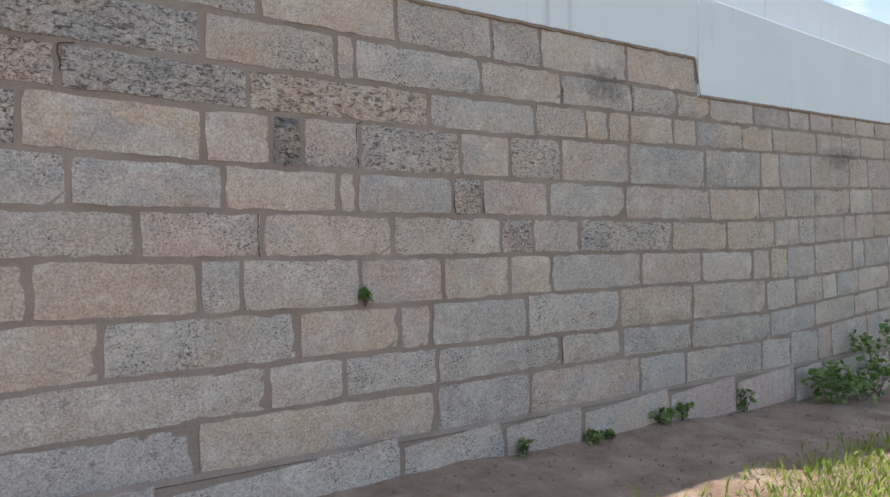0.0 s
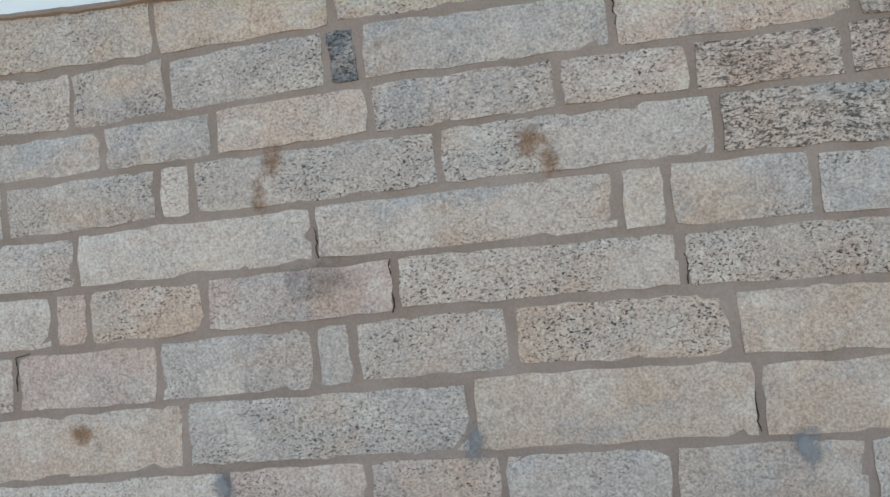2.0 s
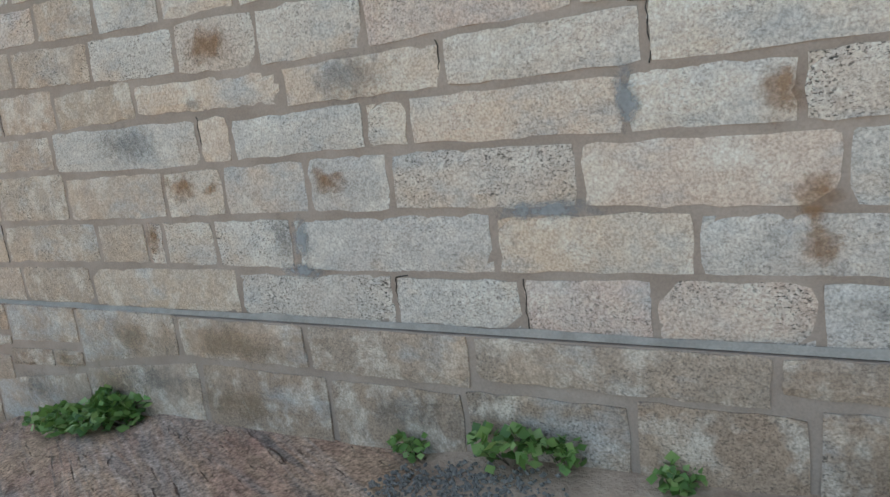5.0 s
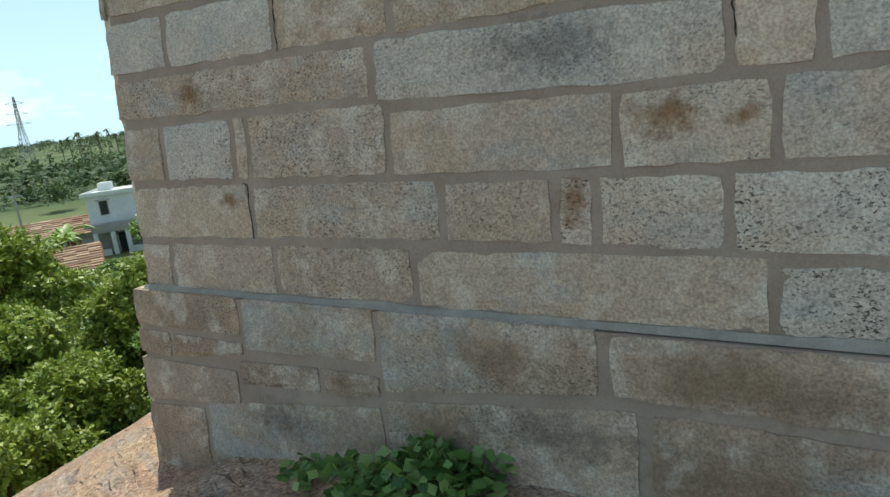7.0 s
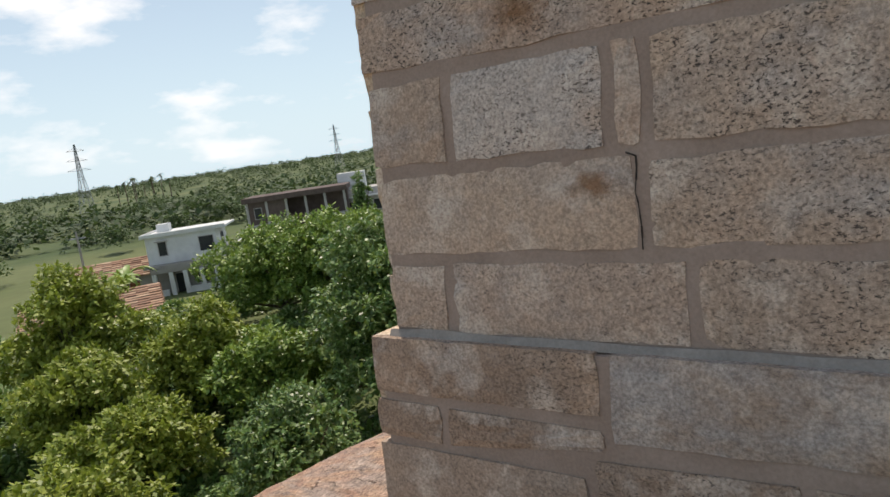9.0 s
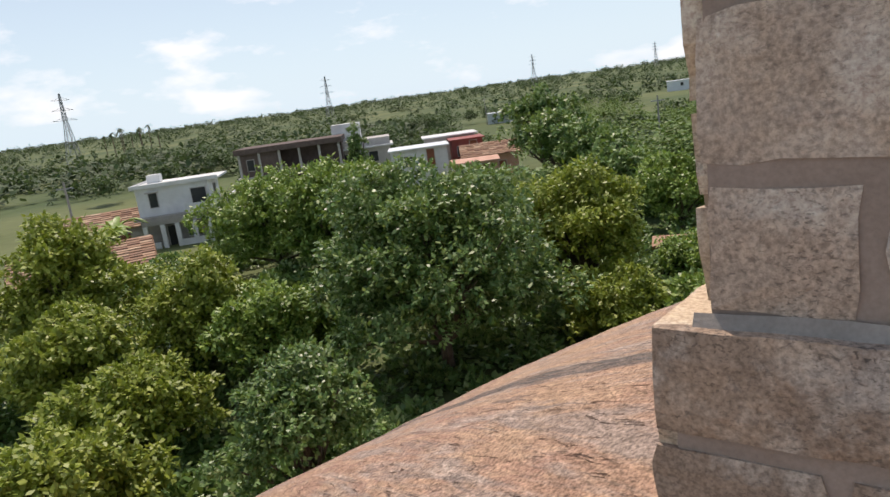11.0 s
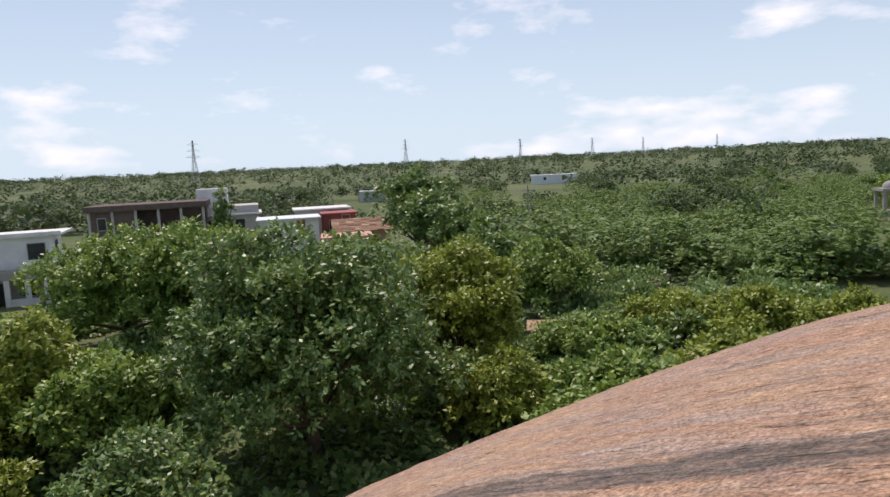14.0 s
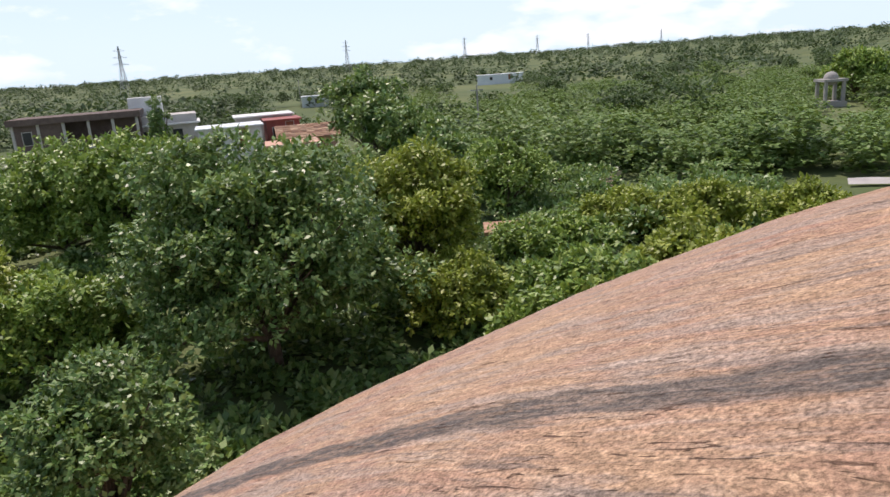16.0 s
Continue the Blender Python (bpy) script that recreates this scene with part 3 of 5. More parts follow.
def joints_out(given, start, end, seed, mean=0.62):
    """The given joints, carried on at random to both ends."""
    rnd = random.Random(seed)
    out = sorted(given)
    if not out:
        out = [start]
    while out[-1] < end:
        out.append(out[-1] + rnd.choice((0.45, 0.55, 0.62, 0.7, 0.85, 0.32)) * rnd.uniform(0.9, 1.1) * mean / 0.6)
    filled = [out[0]]
    for x in out[1:]:
        while x - filled[-1] > 1.45 * mean / 0.6:
            filled.append(filled[-1] + min(rnd.choice((0.45, 0.55, 0.62, 0.7, 0.85)) * rnd.uniform(0.9, 1.1) * mean / 0.6, (x - filled[-1]) * 0.5))
        filled.append(x)
    out = filled
    lo = out[0]
    if lo < 2.0 and start < lo:
        out.insert(0, start)
        lo = start
    while lo > start:
        lo -= rnd.choice((0.45, 0.55, 0.62, 0.7, 0.85)) * rnd.uniform(0.9, 1.1) * mean / 0.6
        out.insert(0, max(lo, start))
    out = [x for x in out if start <= x <= end]
    if out[-1] < end:
        out.append(end)
    return out


# blocks that stand out from their neighbours: a spot on each, by material
ROUGH_AT = [(10.69, 1.75), (12.67, 1.46), (12.2, 1.71), (13.09, 1.18), (13.53, 0.9), (14.2, 0.9), (11.04, 2.0), (10.21, 1.77), (13.74, 1.45), (10.35, 1.55), (11.26, 1.73)]
BLACK_AT = [(11.87, 1.47), (8.59, 2.01)]
TAN_AT = [(13.26, 1.43), (13.62, 0.65), (10.57, 0.8), (11.02, 0.74), (12.17, 0.4), (13.12, 0.68), (12.22, 1.21), (7.31, 0.59), (9.13, 0.55), (6.06, 0.64), (7.18, 0.6), (4.94, 1.26), (3.52, 1.0), (10.07, 0.52)]
GREY_AT = [(8.42, 0.6), (8.04, 0.86), (7.67, 1.83), (6.57, 0.64), (3.92, 0.95), (4.93, 0.12), (5.7, 1.43), (2.7, 1.01), (0.64, 0.77), (0.19, 1.38), (0.94, 1.37), (11.05, 0.43), (10.06, 1.27)]


def stone_kind(x0, x1, z0, z1):
    for spots, mat in ((BLACK_AT, M_STONE_BLACK), (ROUGH_AT, M_STONE_ROUGH), (TAN_AT, M_STONE_TAN), (GREY_AT, M_STONE_GREY)):
        if any(x0 < x < x1 and z0 < z < z1 for x, z in spots):
            return mat
    return M_STONE_WARM if x0 < 2.3 and z0 < 1.7 else M_STONE


def blot(parent, name, x, z, w, h, mat, label="", out=0.0):
    """A thin stain or smear on the face of the long wall."""
    bm = bmesh.new()
    bmesh.ops.create_grid(bm, x_segments=4, y_segments=4, size=0.5, matrix=Matrix.Rotation(math.pi / 2, 4, "X"))
    for v in bm.verts:
        v.co = Vector((v.co.x * w, -0.002 * math.cos(v.co.x * 3), v.co.z * h))
    ob = part(name, bm, mat, parent, label)
    ob.matrix_local = Matrix.Translation((x, BATTER * z - 0.0135 - out, z)) @ Matrix.Rotation(-math.atan(BATTER), 4, "X")
    ob.visible_shadow = False


def build_long_wall():
    wall = new("wall_south")
    tagged(wall, "battered wall of coursed beige granite blocks with brown mortar", "wall", kind="structure")

    def slab(name, x0, x1, z0, z1, ztop, out, mat):
        """Mortar core between two levels, its face set behind the blocks."""
        n = max(2, int((x1 - x0) / 0.5))
        vs, fs = [], []
        for i in range(n + 1):
            x = x0 + (x1 - x0) * i / n
            za, zb = (z0(x) if callable(z0) else z0), (ztop(x) if callable(ztop) else ztop)
            for z, y in ((za, BATTER * za - out(x) + 0.0045), (zb, BATTER * zb - out(x) + 0.0045), (zb, 0.9), (za, 0.9)):
                vs.append((x, y, z))
        for i in range(n):
            for k in range(4):
                a, b = 4 * i + k, 4 * i + (k + 1) % 4
                fs.append((a, a + 4, b + 4, b))
        fs += [(0, 1, 2, 3), (4 * n + 3, 4 * n + 2, 4 * n + 1, 4 * n)]
        return child(name, mesh_of(name, vs, fs, mat), wall)

    slab("mortar_core", 0.012, WALL_END, lambda x: ledge(x) - 0.03, 0, stone_top, lambda x: 0.0, M_MORTAR)
    slab("plinth_core", -0.05, WALL_END, lambda x: foot(x) - 0.4, 0, lambda x: ledge(x) - 0.012, ledge_out, M_MORTAR)
    rest_v, rest_f = [], []
    for k, (levels, given) in enumerate(COURSES):
        xs = joints_out(given, 0.0, WALL_END, 100 + k)
        xs[0] = -0.05 * lerp(0.0, levels) - 0.012
        for i in range(len(xs) - 1):
            x0, x1 = xs[i], xs[i + 1]
            xm = (x0 + x1) / 2
            z0, z1 = lerp(xm, levels), (lerp(xm, COURSES[k + 1][0]) if k + 1 < len(COURSES) else stone_top(xm) + 0.03)
            z1 = min(z1, stone_top(xm) + 0.02)
            if z1 - z0 < 0.07:
                continue
            g = min(lerp(xm, [(2.0, 0.0175), (6.0, 0.0115)]) + 0.004 * random.Random(i + 31 * k).random(), 0.2 * (x1 - x0))
            w, h = x1 - x0 - 2 * g, z1 - z0 - 2 * g
            if w < 0.03:
                continue
            tilt = math.atan2(lerp(x1, levels) - lerp(x0, levels), x1 - x0)
            vs, fs = block_mesh("stone_block", w, h, 0.1, 1000 * k + i)
            m = Matrix.Translation((x0 + g, BATTER * z0 - random.Random(7 * i + k).uniform(0.0, 0.003), z0 + g - (x1 - x0) / 2 * math.sin(tilt))) @ Matrix.Rotation(-tilt, 4, "Y") @ Matrix.Rotation(-math.atan(BATTER), 4, "X")
            if x0 < NEAR_END:
                ob = child("stone_block", mesh_of("stone_block", vs, fs, stone_kind(x0, x1, z0, z1)), wall)
                ob.matrix_local = m
            else:
                o = len(rest_v)
                rest_v.extend(m @ Vector(v) for v in vs)
                rest_f.extend(tuple(o + a for a in f) for f in fs)
    if rest_v:
        ob = child("stone_blocks", mesh_of("stone_blocks", rest_v, rest_f, M_STONE_FAR), wall)
        ob["kind"] = "stuff"
    # plinth courses
    for k, given in enumerate(PLINTH):
        xs = joints_out(given, -0.08, WALL_END, 300 + k, 0.8)
        for i in range(len(xs) - 1):
            x0, x1 = xs[i], xs[i + 1]
            xm = (x0 + x1) / 2
            z1 = lerp(xm, PLINTH_TOPS[k])
            z0 = lerp(xm, PLINTH_TOPS[k + 1]) if k + 1 < len(PLINTH) else foot(xm) - 0.3
            if z1 < foot(xm) - 0.02 or xm < (2.9 if k == 0 else 3.05):
                continue
            g = 0.017
            w, h = x1 - x0 - 2 * g, z1 - z0 - 2 * g
            if w < 0.03 or h < 0.03:
                continue
            vs, fs = block_mesh("plinth_block", w, h, 0.1, 9000 + 100 * k + i)
            ob = child("plinth_block", mesh_of("plinth_block", vs, fs, M_PLINTH if xm < 9.0 else M_STONE), wall)
            ob.matrix_local = Matrix.Translation((x0 + g, BATTER * z0 - ledge_out(xm) - 0.006, z0 + g + (0.006 if k == 0 else 0))) @ Matrix.Rotation(-math.atan(BATTER), 4, "X")
    # uneven courses of the plinth beside the corner: both ends, then the foot and the top at each end
    for i, (x0, x1, za, zb, zc, zd) in enumerate(CORNER_BLOCKS):
        g = 0.017
        vs, fs = block_mesh("plinth_block", x1 - x0 - 2 * g, 1.0, 0.1, 9700 + i)
        bent = []
        for x, y, z in vs:
            u = x / (x1 - x0)
            lo, hi = za + (zb - za) * u + g, zc + (zd - zc) * u - (0.0 if zc > -0.01 else g)
            zz = lo + min(1.03, max(-0.03, z)) * (hi - lo)
            bent.append((x0 + g + x, BATTER * zz - ledge_out(x0 + x) - 0.006 + y, zz))
        child("plinth_block", mesh_of("plinth_block", bent, fs, M_PLINTH), wall)
    # sloped mortar fillet on the ledge
    for name, xa, xb, mat, label in (("ledge_fillet", -0.02, 8.3, M_MORTAR_NEW, "grey cement fillet along the ledge"), ("ledge_fillet", 8.3, WALL_END, M_MORTAR, "brown mortar fillet along the ledge")):
        n = 90
        vs, fs = [], []
        for i in range(n + 1):
            x = xa + (xb - xa) * i / n
            dz = 0.012 * fbm(x * 2.5, 5.0)
            b = ledge(x)
            yb = BATTER * b
            vs += [(x, yb - 0.02, b - 0.006), (x, yb - 0.012, b + 0.008), (x, yb - 0.003, b + 0.022 + dz), (x, yb + 0.03, b - 0.006)]
        for i in range(n):
            for k in range(4):
                a, b = 4 * i + k, 4 * i + (k + 1) % 4
                fs.append((a, a + 4, b + 4, b))
        child(name, mesh_of(name, vs, fs, mat), wall, label)
    for x, z, w, h in ((3.17, 0.75, 0.24, 0.15), (3.42, 0.73, 0.09, 0.06), (2.82, 0.47, 0.12, 0.2), (0.67, 1.08, 0.2, 0.13), (0.89, 0.51, 0.14, 0.08), (6.37, 0.54, 0.11, 0.16),
                       (6.28, 0.9, 0.12, 0.16), (6.04, 1.67, 0.35, 0.19), (6.25, 1.41, 0.11, 0.19), (7.35, 0.65, 0.09, 0.07), (3.59, 1.47, 0.3, 0.17), (4.27, 0.72, 0.2, 0.12)):
        blot(wall, "rust_stain", x, z, w * 1.7, h * 1.7, M_RUST, "rusty brown stain")
    for x, z, w, h in ((6.37, 0.38, 0.11, 0.16), (8.2, 1.53, 0.08, 0.16), (8.27, 1.66, 0.09, 0.14), (9.3, 1.6, 0.1, 0.14), (9.37, 1.5, 0.08, 0.14)):
        blot(wall, "rust_stain", x, z, w * 1.6, h * 1.6, M_RUST, "rusty brown stain")
    for x, z, w, h in ((8.41, 1.15, 0.3, 0.15), (3.91, 0.44, 0.14, 0.22), (4.5, 1.18, 0.5, 0.2), (4.01, 2.03, 0.8, 0.22), (14.5, 2.0, 0.55, 0.26), (18.54, 1.54, 1.0, 0.25), (6.67, 0.17, 0.36, 0.15), (3.39, 1.19, 0.14, 0.07), (2.75, 1.03, 0.6, 0.2)):
        blot(wall, "grime_stain", x, z, w * 1.6, h * 1.6, M_GRIME, "dark grime stain")
    for x, z, w, h in ((7.7, 0.15, 0.09, 0.3), (7.8, 0.23, 0.24, 0.07), (10.15, 0.34, 0.13, 0.16), (8.95, 0.46, 0.1, 0.13), (7.94, 0.39, 0.09, 0.15), (5.41, 0.53, 0.41, 0.08), (4.04, 0.45, 0.12, 0.24), (4.02, 0.27, 0.3, 0.08), (5.76, 0.93, 0.09, 0.22), (6.84, 0.27, 0.2, 0.09)):
        blot(wall, "cement_smear", x, z, w * 1.5, h * 1.5, M_SMEAR, "blue-grey cement smear")
    for x, z, w, h in ((2.2, -0.5, 0.7, 0.22), (3.35, -0.5, 0.7, 0.22), (1.65, -0.38, 0.4, 0.16), (2.5, -0.15, 0.8, 0.22), (3.4, -0.15, 0.9, 0.25)):
        blot(wall, "ochre_stain", x, z, w * 1.4, h * 1.4, M_OCHRE, "orange-brown stain on the plinth", ledge_out(x) + 0.003)
    for x, z, w, h in ((2.65, -0.44, 0.8, 0.2), (1.2, -0.62, 0.6, 0.25), (4.6, -0.4, 0.5, 0.2)):
        blot(wall, "grime_stain", x, z, w * 1.5, h * 1.5, M_GRIME, "dark damp stain on the plinth", ledge_out(x) + 0.006)
    # open cracks along some joints
    rnd = random.Random(77)
    for k, (levels, given) in enumerate(COURSES):
        for x in given:
            if rnd.random() < 0.2 and 0.3 < x < 16:
                z0 = lerp(x, levels)
                z1 = lerp(x, COURSES[k + 1][0]) if k + 1 < len(COURSES) else z0 + 0.2
                s = rnd.choice((-1, 1)) * 0.015
                bm = bmesh.new()
                a0, a1 = rnd.choice(((0.05, 0.95), (0.1, 0.6), (0.4, 0.95)))
                pts = [(x + s + rnd.uniform(-0.007, 0.007), z0 + (z1 - z0) * (a0 + (a1 - a0) * i / 8)) for i in range(9)]
                if rnd.random() < 0.35:
                    pts.append((pts[-1][0] + rnd.uniform(0.03, 0.07) * rnd.choice((-1, 1)), z1 - 0.002))
                for (xa, za), (xb, zb) in zip(pts, pts[1:]):
                    limb(bm, (xa, BATTER * za - 0.0005, za), (xb, BATTER * zb - 0.0005, zb), rnd.uniform(0.0012, 0.0034), rnd.uniform(0.0012, 0.003), 4)
                part("crack", bm, M_DARK, wall)
    return wall


def stone_top(x):
    return lerp(x, [(0, 2.78), (3.2, 2.68), (5.3, 2.56), (8.5, 2.39), (9.75, 2.36), (9.8, 2.40), (13, 2.35), (15.775, 2.34), (15.78, 2.02), (26, 1.98)])


def box_data(x0, y0, z0, x1, y1, z1):
    vs = [(x, y, z) for z in (z0, z1) for x, y in ((x0, y0), (x1, y0), (x1, y1), (x0, y1))]
    return vs, [(3, 2, 1, 0), (4, 5, 6, 7), (0, 1, 5, 4), (1, 2, 6, 5), (2, 3, 7, 6), (3, 0, 4, 7)]


def limb(bm, a, b, ra, rb, sides=7):
    a, b = Vector(a), Vector(b)
    q = (b - a).to_track_quat("Z", "Y").to_matrix()
    ra_, rb_ = [], []
    for i in range(sides):
        t = 2 * math.pi * i / sides
        o = q @ Vector((math.cos(t), math.sin(t), 0))
        ra_.append(bm.verts.new(a + o * ra))
        rb_.append(bm.verts.new(b + o * rb))
    for i in range(sides):
        j = (i + 1) % sides
        bm.faces.new((ra_[i], ra_[j], rb_[j], rb_[i]))


def build_parapet():
    def run(name, x0, x1, top0, top1, thick=0.32):
        ob = new(name)
        tagged(ob, "whitewashed plastered parapet above the stone wall", "parapet", kind="structure")
        steps = sorted(set([x0 + (x1 - x0) * i / 20 for i in range(21)] + [x for x in (9.75, 9.8, 15.775, 15.78) if x0 < x < x1]))
        n = len(steps) - 1
        vs, fs = [], []
        for i, x in enumerate(steps):
            zb, zt = stone_top(min(max(x, x0 + 0.02), x1 - 0.02)), top0 + (top1 - top0) * (x - x0) / (x1 - x0)
            yb = BATTER * zb - 0.012
            vs += [(x, yb, zb), (x, yb + 0.012, zt - 0.012), (x, yb + 0.02, zt), (x, yb + thick, zt), (x, yb + thick, zb)]
        for i in range(n):
            for k in range(5):
                a, b = 5 * i + k, 5 * i + (k + 1) % 5
                fs.append((a, a + 5, b + 5, b))
        fs += [(0, 1, 2, 3, 4), tuple(5 * n + k for k in (4, 3, 2, 1, 0))]
        child("plaster_body", mesh_of("plaster_body", vs, fs, M_PLASTER), ob)
        vs, fs = [], []
        n = int((x1 - x0) / 0.06)
        for i in range(n + 1):
            x = x0 + (x1 - x0) * i / n
            zb = stone_top(min(max(x, x0 + 0.02), x1 - 0.02))
            yb, dz = BATTER * zb - 0.012, 0.016 * fbm(x * 7.0, 3.0)
            vs += [(x, yb + 0.004, zb + 0.014 + 0.5 * dz), (x, yb - 0.008, zb + 0.006), (x, yb - 0.006, zb - 0.010 + dz), (x, yb + 0.012, zb - 0.016 + dz)]
        for i in range(n):
            for k in range(3):
                a = 4 * i + k
                fs.append((a + 1, a + 5, a + 4, a))
        child("mortar_lip", mesh_of("mortar_lip", vs, fs, M_MORTAR), ob, "ragged brown mortar line under the plaster")

    inner = new("inner_building", None)
    tagged(inner, "sunlit whitewashed building behind the parapet", "building", kind="structure")
    child("wall", mesh_of("wall", *box_data(11.0, 1.3, 1.5, 30.0, 4.5, 3.86), M_PLASTER), inner)
    run("parapet", 0.25, 13.17, 3.35, 2.84)
    run("parapet", 13.17, 15.2, 3.55, 3.5)
    run("parapet", 15.2, WALL_END, 2.9, 2.55)
    # hairline cracks in the plaster
    rnd = random.Random(8)
    low = bpy.data.objects["parapet"]
    for x, z0, z1, w in ((11.95, 2.40, 2.80, 0.003), (9.78, 2.42, 2.84, 0.005), (7.4, 2.75, 2.98, 0.003)):
        bm = bmesh.new()
        zb = stone_top(x)
        px = x
        for i in range(7):
            a, b = z0 + (z1 - z0) * i / 7, z0 + (z1 - z0) * (i + 1) / 7
            qx = px + rnd.uniform(-0.025, 0.025)
            limb(bm, (px, BATTER * zb - 0.012 + 0.03 * (a - zb), a), (qx, BATTER * zb - 0.012 + 0.03 * (b - zb), b), w, w, 4)
            px = qx
        part("crack", bm, M_DARK, low)


def build_tower():
    """Moulded masonry tower behind the parapet, of which only the upper tiers look over it."""
    t = thing("temple_tower", 2.0, 2.9, rock_height(2.0, 2.9) - 0.05, 0, "beige moulded stone temple tower behind the white parapet", "tower")
    base = 4.05 - (rock_height(2.0, 2.9) - 0.05)
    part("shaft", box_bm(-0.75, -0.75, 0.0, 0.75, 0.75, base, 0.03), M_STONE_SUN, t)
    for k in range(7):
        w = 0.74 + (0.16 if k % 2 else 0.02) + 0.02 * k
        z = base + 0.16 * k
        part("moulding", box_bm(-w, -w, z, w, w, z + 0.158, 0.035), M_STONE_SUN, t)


def build_side_wall():
    """The sunlit wall that runs away from the corner, with its ledge and small corbels."""
    wall = new("wall_west")
    tagged(wall, "sunlit wall of weathered beige granite blocks above a ledge", "wall", kind="structure")
    def lean(y):
        return lerp(y, [(0, -0.05), (10, 0.0)])

    def at(y, z, out=0.0):
        return Vector((side(y) + lean(y) * max(z, 0) - out, y, z))

    def side_top(y):
        return lerp(y, [(0, 2.75), (4, 2.65), (6, 2.4), (8, 2.0), (9.5, 1.65), (10.6, 1.4)])

    def shelf(y):
        """Level of this wall's ledge."""
        return lerp(y, [(0, 0.0), (1.5, 0.09), (11, 0.13)])

    def core(name, z0, z1, out, mat):
        vs, fs = [], []
        n = 22
        for i in range(n + 1):
            y = CORNER_Y * i / n
            za, zb = (z0(y) if callable(z0) else z0), (z1(y) if callable(z1) else z1)
            ya, yb = (BATTER * za + 0.03, BATTER * zb + 0.03) if i == 0 else (y, y)
            vs += [at(ya, za, out - 0.006), at(yb, zb, out - 0.006), at(yb, zb, -0.6), at(ya, za, -0.6)]
        for i in range(n):
            for k in range(4):
                a, b = 4 * i + k, 4 * i + (k + 1) % 4
                fs.append((b, b + 4, a + 4, a))
        fs += [(3, 2, 1, 0), (4 * n, 4 * n + 1, 4 * n + 2, 4 * n + 3)]
        child(name, mesh_of(name, vs, fs, mat), wall)

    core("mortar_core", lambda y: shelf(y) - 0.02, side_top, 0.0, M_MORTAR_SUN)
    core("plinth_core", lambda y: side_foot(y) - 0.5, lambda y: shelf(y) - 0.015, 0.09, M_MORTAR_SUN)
    rnd = random.Random(5)
    z = -2.6
    count = 0
    while z < 2.9:
        h = rnd.uniform(0.18, 0.25)
        if z < 0 < z + h + 0.12:
            h = -z
        lower = z < -0.01
        y = BATTER * z + (0.015 if not lower else -0.028)
        while y < CORNER_Y:
            w = rnd.choice((0.24, 0.3, 0.38, 0.46, 0.55, 0.68)) * rnd.uniform(0.9, 1.1)
            w = min(w, CORNER_Y - y)
            dz = rnd.uniform(-0.02, 0.02) if abs(z) > 0.02 and abs(z + h) > 0.02 else 0.0
            ym = y + w / 2
            if z + h > side_foot(ym) - 0.05 and z + h < side_top(ym) + 0.12 and w > 0.1:
                out = (0.09 if lower else 0.0) + rnd.uniform(0.0, 0.007)
                vs, fs = block_mesh("stone_block", w - 0.02, h - 0.02, 0.1, 4000 + count, 0.3)
                count += 1
                turn = Matrix.Rotation(-math.pi / 2 - math.atan(0.065), 4, "Z")
                m = Matrix.Translation(at(y + w - 0.01, z + 0.01 + shelf(ym), out)) @ turn @ Matrix.Rotation(-math.atan(lean(y)) if not lower else 0.0, 4, "X")
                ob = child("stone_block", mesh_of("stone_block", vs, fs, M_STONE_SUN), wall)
                ob.matrix_local = m
            y += w
        z += h
    # corbels
    for y, z in ((6.65, 0.125), (9.3, -0.42)):
        bm = bmesh.new()
        p = at(y, z, 0.0)
        prof = [(0.0, 0.0), (0.30, 0.0), (0.30, 0.08), (0.12, 0.16), (0.0, 0.30)]
        va = [bm.verts.new((p.x + 0.08 - a, y - 0.09, z + b)) for a, b in prof]
        vb = [bm.verts.new((p.x + 0.08 - a, y + 0.09, z + b)) for a, b in prof]
        bm.faces.new(va)
        bm.faces.new(vb[::-1])
        for i in range(5):
            bm.faces.new((va[i], vb[i], vb[(i + 1) % 5], va[(i + 1) % 5]))
        bmesh.ops.recalc_face_normals(bm, faces=bm.faces[:])
        part("corbel", bm, M_STONE, wall, "projecting stone spout")
    # dark drips under the spouts, and the cement skirt at the rock
    turn = Matrix.Rotation(-math.pi / 2 - math.atan(0.075), 4, "Z")
    for y, z, w, h in ((6.65, -0.16, 0.16, 0.7), (9.3, -1.1, 0.16, 1.5), (9.75, -1.1, 0.14, 1.5), (10.2, -0.9, 0.2, 1.5), (8.7, -1.1, 0.12, 0.9), (8.1, -0.9, 0.12, 1.1), (7.3, -0.9, 0.12, 0.8), (5.7, -0.72, 0.14, 0.6), (4.1, -0.6, 0.12, 0.6)):
        bm = bmesh.new()
        bmesh.ops.create_grid(bm, x_segments=2, y_segments=2, size=0.5, matrix=Matrix.Rotation(math.pi / 2, 4, "X"))
        for v in bm.verts:
            v.co = Vector((v.co.x * w * 1.7, -0.002 * math.cos(v.co.x * 3), v.co.z * h * 1.3))
        ob = part("drip_stain", bm, M_DRIP, wall, "dark brown water drip stain")
        ob.matrix_local = Matrix.Translation(at(y, z, 0.09 + 0.022)) @ turn
        ob.visible_shadow = False
    vs, fs = [], []
    n = 70
